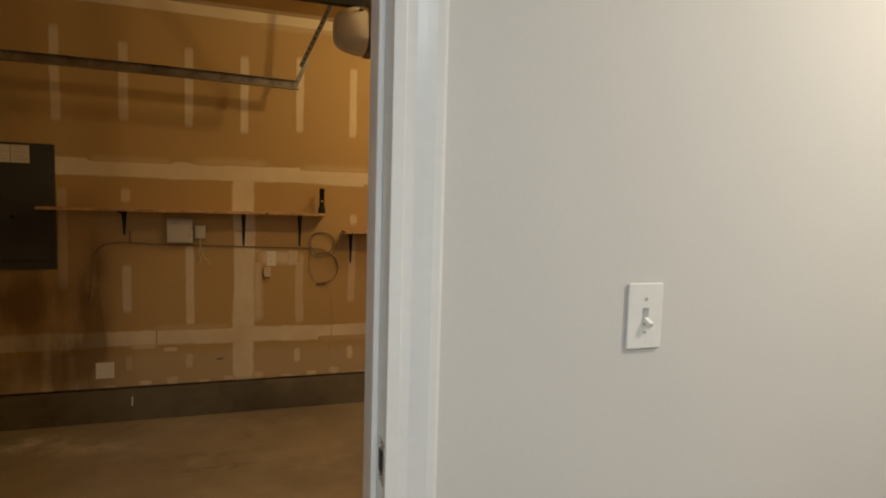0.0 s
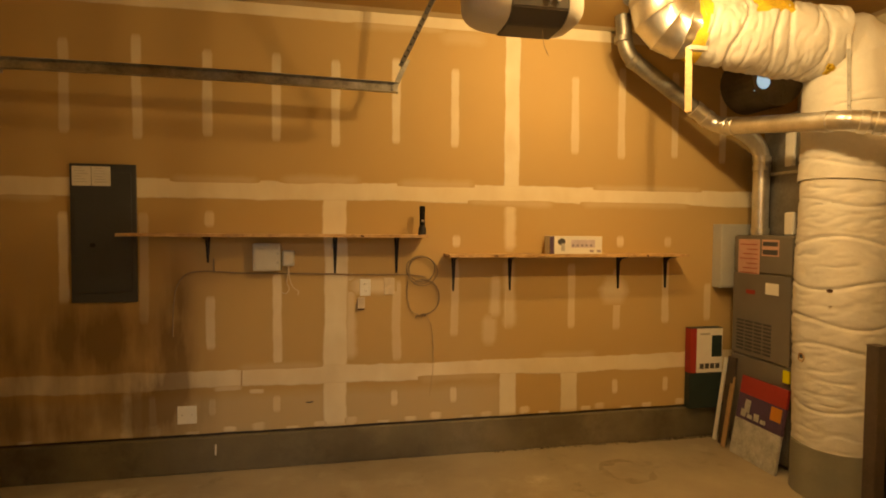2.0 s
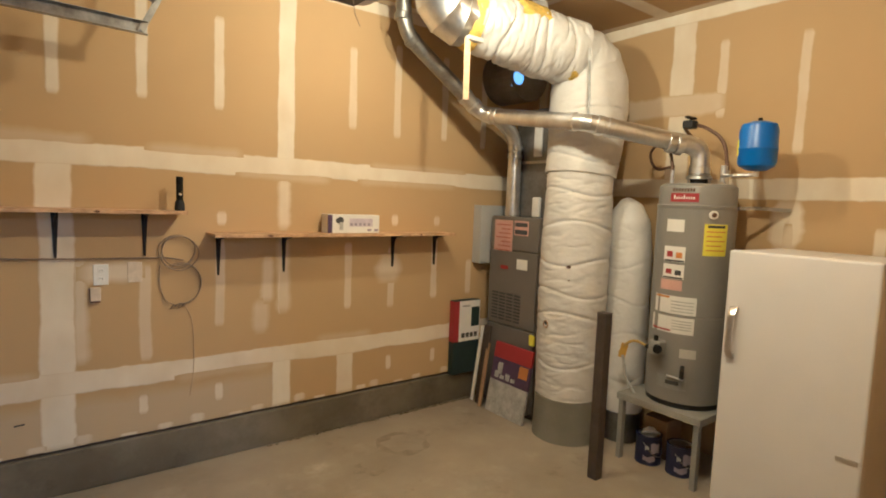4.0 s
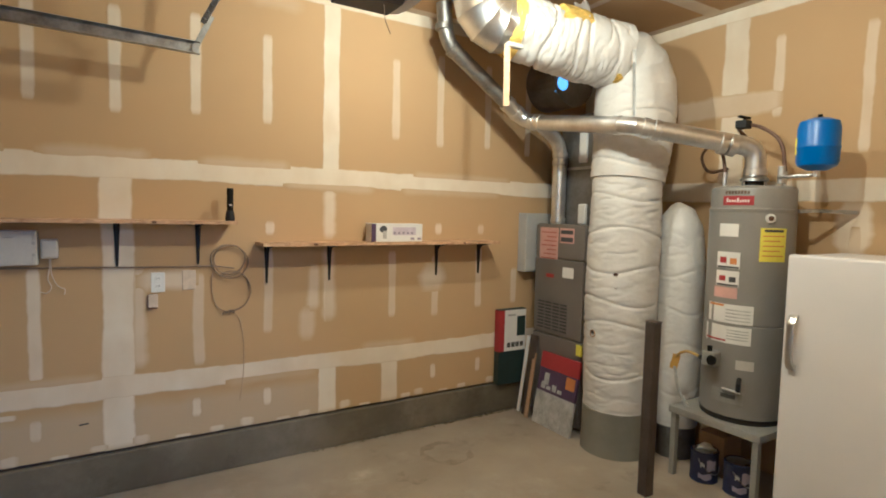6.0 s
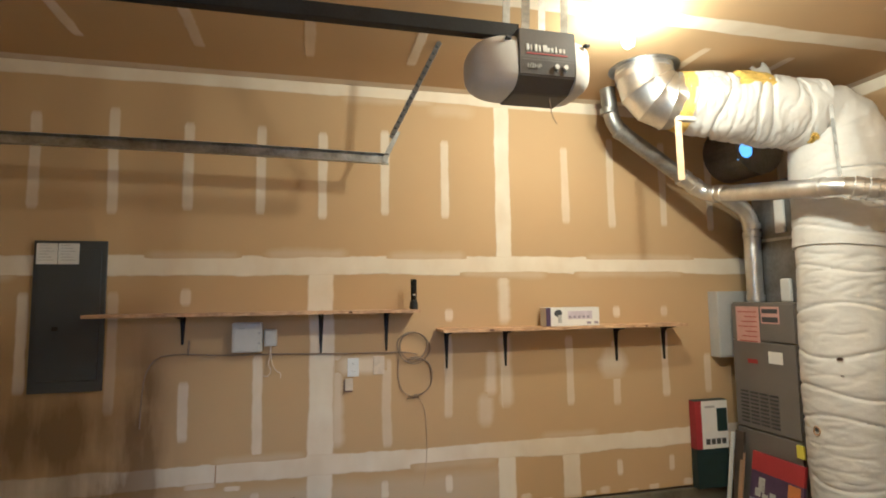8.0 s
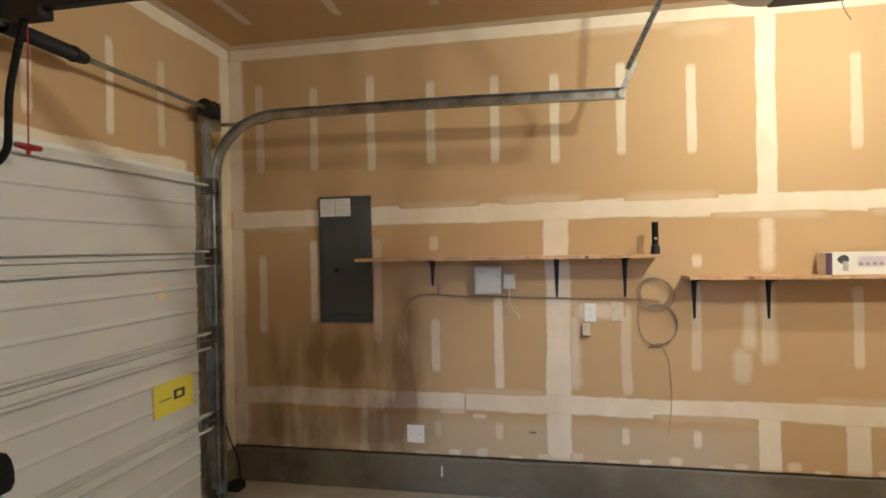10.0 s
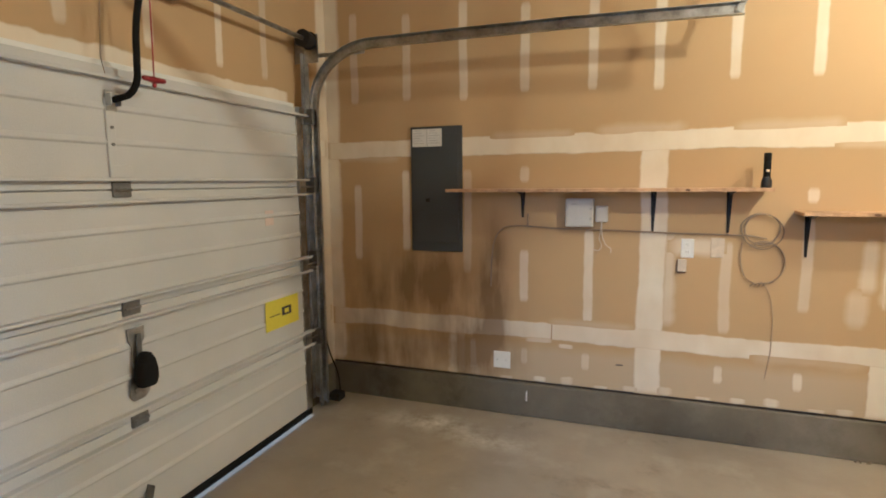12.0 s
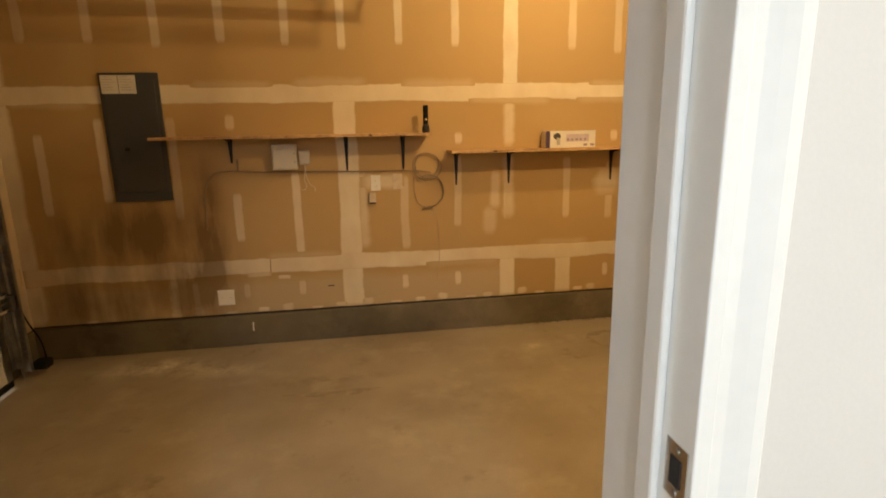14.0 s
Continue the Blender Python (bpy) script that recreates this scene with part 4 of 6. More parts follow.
part("warning_sign_hole", bx((DX + 0.011, 3.685, 0.798), (DX + 0.0120, 3.73, 0.826)), YELLOW, lab)
part("warning_text", bx((DX + 0.0102, 3.54, 0.80), (DX + 0.0112, 3.64, 0.806)), INK, lab)
part("paper_tag", bx((DX + 0.0005, 3.55, 1.36), (DX + 0.002, 3.63, 1.45)), mat("faded_pink_tag", (0.66, 0.55, 0.50), 0.7, vary=0.1, bump=0), gd, "small faded tag")

# tracks, shaft and springs
tr = thing("door_track", (DX, 4.06, 0.0), "galvanised curved garage door track", "door track")
TX, TY = DX + 0.035, 4.068
path = [(TX, TY, 0.06), (TX, TY, 2.10)]
for i in range(1, 15):
    a = radians(90 * i / 14)
    path.append((TX + 0.44 * (1 - math.cos(a)), TY - 0.03 * i / 14, 2.10 + 0.383 * math.sin(a)))
path += [(-1.569, 4.035, 2.483), (-0.88, 4.03, 2.478), (-0.038, 4.03, 2.463)]


def channel(pts, bm=None):
    """Rolled track: a C of sheet steel swept along its run."""
    bm = bm or bmesh.new()
    prof = [(-0.030, 0.012), (-0.034, -0.010), (-0.026, -0.020), (0.022, -0.020), (0.030, -0.012), (0.030, 0.014), (0.027, 0.014), (0.027, -0.010), (0.020, -0.017), (-0.024, -0.017), (-0.031, -0.009), (-0.027, 0.012)]
    rings = []
    pts = [Vector(p) for p in pts]
    for i, p in enumerate(pts):
        d = (pts[min(i + 1, len(pts) - 1)] - pts[max(i - 1, 0)]).normalized()
        side = Vector((0, 1, 0))
        n = d.cross(side).normalized()
        rings.append([bm.verts.new(p + n * u - side * w) for u, w in prof])
    k = len(prof)
    for a, b in zip(rings, rings[1:]):
        for j in range(k):
            bm.faces.new((a[j], a[(j + 1) % k], b[(j + 1) % k], b[j]))
    bm.faces.new(rings[0])
    bm.faces.new(rings[-1][::-1])
    return bm


part("track_channel", channel(path), GALV, tr)
part("track_angle", bx((DX - 0.022, 4.012, 0.10), (DX - 0.018, 4.055, 2.46), 0, bx((DX - 0.022, 4.050, 0.10), (DX + 0.016, 4.054, 2.46))), GALV, tr, "vertical steel mounting angle")
for z in (0.55, 1.1, 1.6, 2.05):
    part("track_bracket", bx((DX - 0.06, 4.02, z - 0.05), (DX + 0.05, 4.062, z + 0.05), 0.004), DULL, tr)
part("hanger_bar", bx((-2.64, 4.062, 2.43), (-2.18, 4.067, 2.455), 0.001), GALV, tr, "flat steel bar from drum to track")
strap = bmesh.new()
slab_between((-0.067, 4.035, 2.447), (0.02, 4.03, 2.637), 0.03, 0.003, (0, 1, 0), strap)
part("hanger_foot", strap, AGED, tr)
pa, pb = Vector((-0.025, 4.03, 2.593)), Vector((0.205, 3.70, H))
st = bmesh.new()
slab_between(pa, pb, 0.026, 0.003, (0.2, 1, 0), st)
slab_between(pa + Vector((0.014, 0.014, -0.005)), pb + Vector((0.014, 0.014, -0.005)), 0.018, 0.003, (1, -0.2, -0.3), st)
hanger = part("perforated_hanger", st, AGED, tr, "perforated steel angle up to the ceiling")
for k in range(15):
    c = pa.lerp(pb, (k + 0.7) / 15.5)
    part("hole", bx(c + Vector((-0.008, -0.0035, -0.008)), c + Vector((0.008, 0.0035, 0.008)), 0.002), INK, hanger)
sh = thing("torsion_shaft", (DX + 0.06, 2.6, 2.515), "steel torsion shaft with dark spring over the door", "torsion shaft")
SX, SZ = DX + 0.055, 2.527
part("shaft", tube([(SX, 1.2, SZ), (SX, 4.09, SZ)], 0.0135, 12), GALV, sh)
spring = [(SX + 0.030 * math.cos(a), 2.66 + 0.33 * a / (2 * math.pi * 45), SZ + 0.030 * math.sin(a)) for a in [2 * math.pi * i / 12 for i in range(45 * 12)]]
part("spring", tube(spring, 0.0042, 4), BLACK, sh, "black torsion spring")
part("centre_bracket", bx((W + 0.001, 2.585, SZ - 0.1), (W + 0.006, 2.665, SZ + 0.12), 0.001, bx((W + 0.005, 2.60, SZ - 0.03), (SX + 0.03, 2.605, SZ + 0.03))), GALV, sh)
part("winding_cone", tube([(SX, 2.98, SZ), (SX, 3.05, SZ)], [0.038, 0.026], 16), BLACK, sh)
for y in (4.0,):
    b = tube([(SX, y - 0.07, SZ), (SX, y - 0.055, SZ), (SX, y - 0.05, SZ), (SX, y + 0.005, SZ), (SX, y + 0.01, SZ), (SX, y + 0.03, SZ)], [0.055, 0.055, 0.048, 0.048, 0.058, 0.03], 20)
    part("cable_drum", b, BLACK, sh, "dark cast cable drum")
part("bearing_plate", bx((W + 0.002, 4.045, SZ - 0.13), (SX + 0.04, 4.05, SZ + 0.05), 0.001), GALV, sh)
part("lift_cable", tube([(SX - 0.03, 3.985, SZ), (DX + 0.02, 3.985, 0.12)], 0.0018, 5), DULL, sh)
pe = thing("door_sensor", (-2.60, 4.12, 0.05), "dark photo-eye sensor with wire by the door foot", "door sensor")
part("sensor_body", bx((-2.56, 4.10, 0.06), (-2.47, 4.19, 0.115), 0.008), RUBBER, pe)
part("sensor_bracket", bx((-2.63, 4.12, 0.075), (-2.555, 4.16, 0.080), 0.001, bx((-2.635, 4.12, 0.0), (-2.63, 4.16, 0.20), 0.001)), GALV, pe)
part("sensor_wire", tube(bend([(-2.50, 4.17, 0.11), (-2.55, 4.24, 0.22), (-2.62, 4.24, 0.36), (-2.665, 4.26, 0.5)], 0.08), 0.0055, 8), RUBBER, pe)

# ---- opener ----
go = thing("garage_opener", (0.27, 2.66, H), "grey and white electric garage door opener hung from the ceiling", "garage opener")
ox0, ox1, oy0, oy1, oz0, oz1 = 0.205, 0.42, 2.555, 2.80, 2.352, 2.56
b = bmesh.new()
prof = [(oy0, oz1), (oy0 - 0.004, 2.45), (oy0 + 0.004, 2.395), (oy0 + 0.07, oz0), (oy1 - 0.05, oz0), (oy1, 2.40), (oy1, oz1)]
va, vb = [b.verts.new((ox0, y, z)) for y, z in prof], [b.verts.new((ox1, y, z)) for y, z in prof]
b.faces.new(va)
b.faces.new(vb[::-1])
for i in range(len(prof)):
    j = (i + 1) % len(prof)
    b.faces.new((va[i], va[j], vb[j], vb[i]))
bmesh.ops.bevel(b, geom=b.edges, offset=0.004, segments=2, affect="EDGES")
body = part("motor_housing", b, OPENG, go, "dark grey motor housing")


def lens_cap(x_in, x_out):
    """Rounded translucent light cover at an end of the housing."""
    b = bmesh.new()
    cols = 9
    rings = []
    for i in range(cols):
        t = i / (cols - 1)
        x = x_in + (x_out - x_in) * math.sin(t * math.pi / 2)
        k = max(0.05, math.cos(t * math.pi / 2) ** 0.55)
        cy, cz3 = (oy0 + oy1) / 2, 2.455
        ring = []
        for j in range(20):
            a = 2 * math.pi * j / 20
            ca, sa = math.cos(a), math.sin(a)
            ry, rz = (oy1 - oy0) / 2 * 1.0, 0.100 if sa < 0 else 0.10
            e = 0.55
            ring.append(b.verts.new((x, cy + ry * k * math.copysign(abs(ca) ** e, ca), cz3 + rz * k * math.copysign(abs(sa) ** e, sa))))
        rings.append(ring)
    for p, q in zip(rings, rings[1:]):
        for j in range(20):
            b.faces.new((p[j], p[(j + 1) % 20], q[(j + 1) % 20], q[j]))
    b.faces.new(rings[-1])
    b.faces.new(rings[0][::-1])
    return b


part("light_cover", lens_cap(ox0 - 0.001, 0.055), OPENW, go, "off-white plastic light cover", smooth=True)
part("light_cover", lens_cap(ox1 + 0.001, 0.505), OPENW, go, "off-white plastic light cover", smooth=True)
for x in (0.16, 0.455):
    part("vent_slot", bx((x, oy0 - 0.006, 2.515), (x + 0.020, oy0 + 0.014, 2.524), 0.002), INK, go)
mark = bmesh.new()
for k, (wide, tall) in enumerate(((0.011, 0.024), (0.005, 0.022), (0.010, 0.025), (0.009, 0.022), (0.017, 0.024), (0.011, 0.016), (0.010, 0.016), (0.008, 0.021), (0.011, 0.016), (0.008, 0.016))):
    x = 0.232 + 0.0152 * k
    bx((x, oy0 - 0.0055, 2.478), (x + wide, oy0 - 0.002, 2.478 + tall), 0.0012, mark)
part("logo_mark", mark, OPENW, body, "row of pale logo strokes")
part("logo_underline", bx((0.232, oy0 - 0.0055, 2.467), (0.385, oy0 - 0.002, 2.471)), RED, body)
rating = bpy.data.curves.new("rating", "FONT")
rating.body, rating.size, rating.extrude = "1/2HP", 0.022, 0.0004
tx = new("rating_text", rating)
tx.matrix_world = pose(0.232, oy0 - 0.0045, 2.418, 90, 0, 0)
txm = bpy.data.meshes.new_from_object(tx)
bpy.data.objects.remove(tx)
bb = bmesh.new()
bb.from_mesh(txm)
bmesh.ops.transform(bb, matrix=pose(0.232, oy0 - 0.0045, 2.418, 90, 0, 0), verts=bb.verts)
part("rating_text", bb, GREYL, body)
for x in (0.345, 0.378):
    part("button", tube([(x, oy0 - 0.009, 2.428), (x, oy0 - 0.002, 2.428)], 0.0085, 16), OPENW, body)
    part("button_mark", bx((x - 0.004, oy0 - 0.006, 2.408), (x + 0.004, oy0 - 0.002, 2.416), 0.001), INK, body)
for x, y in ((0.25, 2.60), (0.25, 2.80), (0.40, 2.60), (0.40, 2.80)):
    part("hanger_strap", slab_between((x, y, 2.55), (x + 0.02, y, H), 0.03, 0.003, (0, 1, 0)), GALV, go)
part("antenna_wire", tube(bend([(0.335, 2.60, 2.33), (0.338, 2.59, 2.27), (0.355, 2.585, 2.235)], 0.03), 0.0015, 5), CABLE, go)
part("rail", bx((-2.52, 2.605, 2.548), (0.23, 2.645, 2.60), 0.003), BLACK, go, "black steel drive rail")
part("rail_bracket", bx((W + 0.002, 2.59, 2.53), (-2.50, 2.66, 2.61), 0.003), DULL, go)
part("trolley", bx((-2.47, 2.59, 2.515), (-2.31, 2.66, 2.555), 0.005), BLACK, go)
part("door_arm", tube(bend([(-2.40, 2.62, 2.53), (-2.455, 2.60, 2.25), (-2.465, 2.60, 2.03), (-2.49, 2.585, 1.975), (DX + 0.03, 2.575, 1.96)], 0.07), 0.0135, 10), RUBBER, go, "black curved door arm", smooth=True)
part("arm_bracket", bx((DX + 0.012, 2.55, 1.915), (DX + 0.016, 2.60, 2.0), 0.001, bx((DX + 0.012, 2.55, 1.935), (DX + 0.046, 2.554, 1.985), 0.001, bx((DX + 0.012, 2.594, 1.935), (DX + 0.046, 2.598, 1.985), 0.001))), GALV, go, "bright steel clevis")
rh = thing("release_handle", (-2.44, 2.66, 2.03), "red plastic release handle on a cord", "release handle")
part("grip", tube([(-2.44, 2.603, 2.047), (-2.44, 2.61, 2.046), (-2.44, 2.635, 2.045), (-2.44, 2.66, 2.043), (-2.44, 2.685, 2.045), (-2.44, 2.71, 2.046), (-2.44, 2.717, 2.047)], [0.006, 0.0105, 0.0115, 0.015, 0.0115, 0.0105, 0.006], 12), REDPL, rh, smooth=True)
part("cord_knot", lathe([(0, -0.02), (0.008, -0.014), (0.009, -0.004), (0.004, 0)], (-2.44, 2.66, 2.031), 10), RED, rh)
part("cord", tube([(-2.44, 2.66, 2.055), (-2.40, 2.63, 2.52)], 0.003, 6), RED, rh)
solo("pull_cord", tube([(-2.5, 2.50, 2.5), (-2.55, 2.51, 2.12), (-2.57, 2.54, 2.06)], 0.0018, 5), CABLE, "thin cord hanging by the opener arm", "cord")

# ---- ceiling bulb ----
for bulb_at, watts in BULBS:
    lh = thing("ceiling_lamp", (bulb_at[0], bulb_at[1], H), "bare glowing bulb in a white ceiling lampholder", "ceiling lamp", "bare ceiling bulbs")
    part("lampholder", lathe([(0, 0), (0.055, 0), (0.055, -0.012), (0.03, -0.03), (0.022, -0.06), (0, -0.06)], (bulb_at[0], bulb_at[1], H - 0.001), 24), PLATE, lh, "white porcelain lampholder", smooth=True)
    glass = part("bulb", lathe([(0, -0.068), (0.025, -0.05), (0.033, -0.02), (0.031, 0.005), (0.02, 0.04), (0.014, 0.06), (0.014, 0.098), (0, 0.098)], bulb_at, 24), BULBM, lh, "glowing glass bulb", smooth=True)
    glass.visible_shadow = False
# assumed fixtures, out of view, one over each added hall lamp
for (hx, hy), watts, tone, wide in HALL_LAMPS:
    hl = thing("unseen_hall_lamp", (hx, hy, HF + 2.44), "unseen hall ceiling light, assumed where a hall lamp was added", "ceiling light")
    part("base", lathe([(0, 0), (wide / 2 + 0.02, 0), (wide / 2 + 0.02, -0.02), (0, -0.02)], (hx, hy, HF + 2.439), 32), TRIM, hl)

# ---- house switch ----
sw = thing("switch_plate", (0.396, 0.795, 1.44), "white toggle light switch plate on the house wall", "light switch")
part("plate", bx((0.361, 0.789, 1.384), (0.432, 0.7935, 1.499), 0.0022), PLATE, sw)
part("toggle_slot", bx((0.391, 0.7878, 1.428), (0.402, 0.7893, 1.456)), GREYL, sw)
part("toggle", slab_between((0.3965, 0.789, 1.436), (0.3985, 0.776, 1.428), 0.009, 0.008, (0, 0, 1)), PLATE, sw)
for z in (1.413, 1.471):
    part("screw", tube([(0.3965, 0.7882, z), (0.3965, 0.7895, z)], 0.0032, 8), GREYL, sw)

# ---- heating corner ----
fu = thing("furnace", (2.8, 4.02, 0.0), "tall brown enamelled gas furnace in the corner", "furnace")
fx, fy0, fy1, fz = 2.525, 3.745, 4.285, 1.575
part("cabinet", bx((fx + 0.02, fy0, 0.02), (3.10, fy1, fz), 0.006), FURN, fu)
up = part("upper_door", bx((fx, fy0 + 0.005, 0.70), (fx + 0.021, fy1 - 0.005, 1.30), 0.006), FURN, fu, "louvred brown upper door")
lo_d = part("lower_door", bx((fx, fy0 + 0.005, 0.04), (fx + 0.021, fy1 - 0.005, 0.69), 0.006), FURN, fu)
tp = part("top_panel", bx((fx + 0.004, fy0 + 0.005, 1.31), (fx + 0.021, fy1 - 0.005, fz - 0.01), 0.004), FURN, fu)
part("rating_sheet", bx((fx + 0.001, 4.03, 1.275), (fx + 0.0042, 4.235, 1.545)), PINK, tp, "faded pink instruction sheet")
for k in range(7):
    part("text_line", bx((fx - 0.0002, 4.05, 1.30 + k * 0.034), (fx + 0.0012, 4.215 - 0.03 * (k % 3), 1.306 + k * 0.034)), RED, tp)
part("rating_label", bx((fx + 0.001, 3.86, 1.43), (fx + 0.0042, 4.01, 1.545)), PINK, tp)
part("burner_window", bx((fx - 0.001, 3.87, 1.44), (fx + 0.0015, 4.0, 1.475)), INK, tp)
part("burner_window", bx((fx - 0.001, 3.87, 1.50), (fx + 0.0015, 4.0, 1.53)), INK, tp)
part("white_sticker", bx((fx - 0.0015, 3.85, 1.165), (fx + 0.001, 3.965, 1.245)), PAPERW, up)
part("badge", bx((fx - 0.003, 4.06, 1.15), (fx + 0.001, 4.145, 1.18), 0.001), RED, up, "small red maker badge")
for r in range(9):
    for c in range(4):
        y = 3.905 + c * 0.085
        part("louvre", bx((fx - 0.005, y, 0.735 + r * 0.026), (fx + 0.002, y + 0.068, 0.748 + r * 0.026), 0.002), INK, up)
part("yellow_tag", bx((fx - 0.02, 3.725, 0.60), (fx - 0.005, 3.775, 0.68), 0.001), YELLOW, fu, "yellow energy tag")
pn = thing("furnace_plenum", (2.9, 3.97, fz), "dull sheet-metal plenum on the furnace", "plenum")
part("plenum_box", bx((2.66, 3.77, fz + 0.001), (3.09, 4.17, 2.42), 0.004), DULL, pn)
part("plenum_flange", bx((2.645, 3.755, 2.0), (3.10, 4.185, 2.02), 0.002), GALV, pn)
part("insulation_scrap", bx((2.63, 3.86, fz + 0.001), (2.662, 3.94, fz + 0.16), 0.012), WRAP, pn, "white scrap of duct wrap")
part("insulation_scrap", bx((2.64, 3.88, 2.05), (2.661, 3.96, 2.28), 0.008), WRAP, pn)
ra = thing("air_duct", (2.72, 4.2, 2.40), "dark round combustion air duct open to the sky", "air duct")
CA = (2.70, 2.72)
part("duct_drum", tube([(CA[0], 4.428, CA[1]), (CA[0], 4.10, CA[1])], 0.215, 32, caps=False), DULL, ra)
b = bmesh.new()
ro, ri = [], []
for k in range(32):
    a = 2 * math.pi * k / 32
    ro.append(b.verts.new((CA[0] + 0.215 * math.cos(a), 4.10, CA[1] + 0.215 * math.sin(a))))
    ri.append(b.verts.new((CA[0] - 0.118 + 0.056 * math.cos(a), 4.104, CA[1] - 0.045 + 0.056 * math.sin(a))))
for k in range(32):
    b.faces.new((ro[k], ro[(k + 1) % 32], ri[(k + 1) % 32], ri[k]))
part("duct_face", b, DULL, ra, smooth=True)
part("sky_opening", bx((CA[0] - 0.185, 4.112, CA[1] - 0.12), (CA[0] - 0.04, 4.114, CA[1] + 0.03)), SKYHOLE, ra, "patch of blue sky at the duct's end")
gb = thing("wall_cabinet", (2.63, N, 1.17), "pale grey metal wall box by the furnace", "wall box")
part("box_body", bx((2.455, N - 0.10, 1.17), (2.74, N - 0.001, 1.655), 0.004), mat("pale_grey_enamel", (0.42, 0.425, 0.425), 0.5, vary=0.06, scale=5, bump=0.04), gb)
part("box_lid", bx((2.462, N - 0.104, 1.18), (2.73, N - 0.0995, 1.645), 0.002), bpy.data.materials["pale_grey_enamel"], gb)


def ringed_pipe(thing_ob, pts, r, name="pipe", m=SHINY, rad=0.10, seg=24, ribs=()):
    part(name, tube(bend(pts, rad, 5), r, seg), m, thing_ob, smooth=True)
    for c, d in ribs:
        c, d = Vector(c), Vector(d).normalized()
        part("collar", tube([c - d * 0.022, c - d * 0.018, c + d * 0.018, c + d * 0.022], [r + 0.001, r + 0.006, r + 0.006, r + 0.001], seg), m, thing_ob, smooth=True)


# flue from the water heater to the ceiling, joined by the furnace flue
HX, HY = 2.85, 2.72
vp = thing("flue_pipe", (HX, HY, 1.86), "bright tin flue pipe from heater to ceiling", "flue pipe")
K1, K2, K3, K4 = Vector((2.80, 2.74, 2.065)), Vector((2.285, 3.16, 2.20)), Vector((2.20, 4.08, 2.33)), Vector((1.53, 4.14, 2.80))
ringed_pipe(vp, [(HX, HY, 1.90), (HX, HY, 2.075), K2], 0.057, "flue_run", SHINY, 0.13, 24,
            [((HX, HY, 1.93), (0, 0, 1)), (K1.lerp(K2, 0.14), K2 - K1), (K1.lerp(K2, 0.22), K2 - K1), (K1.lerp(K2, 0.80), K2 - K1), (K1.lerp(K2, 0.9), K2 - K1)])
ringed_pipe(vp, [K2 + (K1 - K2) * 0.12, K2, K3, K3.lerp(K4, 0.25)], 0.055, "flue_run", SHINY, 0.14, 24,
            [(K2.lerp(K3, 0.12), K3 - K2), (K2.lerp(K3, 0.84), K3 - K2), (K2.lerp(K3, 0.90), K3 - K2), (K3.lerp(K4, 0.12), K4 - K3), (K3.lerp(K4, 0.24), K4 - K3)])
ringed_pipe(vp, [K3.lerp(K4, 0.25), K4, (1.50, 4.14, H)], 0.052, "flue_run", AGED, 0.10, 24, [(K3.lerp(K4, 0.92), K4 - K3), ((1.505, 4.14, 2.90), (0, 0, 1))])
ff = thing("furnace_flue", (2.62, 4.13, fz), "bright tin furnace flue pipe", "flue pipe")
ringed_pipe(ff, [(2.61, 4.13, fz), (2.61, 4.13, 2.22), (2.33, 4.11, 2.36)], 0.055, "flue_run", SHINY, 0.13, 24, [((2.61, 4.13, 2.06), (0, 0, 1)), ((2.61, 4.13, 2.12), (0, 0, 1)), ((2.61, 4.13, fz + 0.03), (0, 0, 1))])
hs = thing("pipe_strap", (2.30, 3.17, 2.2), "galvanised strap holding the flue pipe", "strap")
part("strap", slab_between((2.32, 3.19, 2.23), (2.355, 3.238, 2.62), 0.017, 0.003, (-0.8, -0.5, 0)), DULL, hs)
part("strap_head", slab_between((2.352, 3.232, 2.57), (2.362, 3.246, 2.69), 0.021, 0.005, (-0.8, -0.5, 0)), GALV, hs, "bright strap end")
for k in range(4):
    c = Vector((2.32, 3.19, 2.23)).lerp(Vector((2.355, 3.238, 2.62)), 0.15 + 0.22 * k)
    part("strap_hole", tube([c + Vector((-0.0045, -0.003, 0)), c], 0.0035, 8), INK, hs)


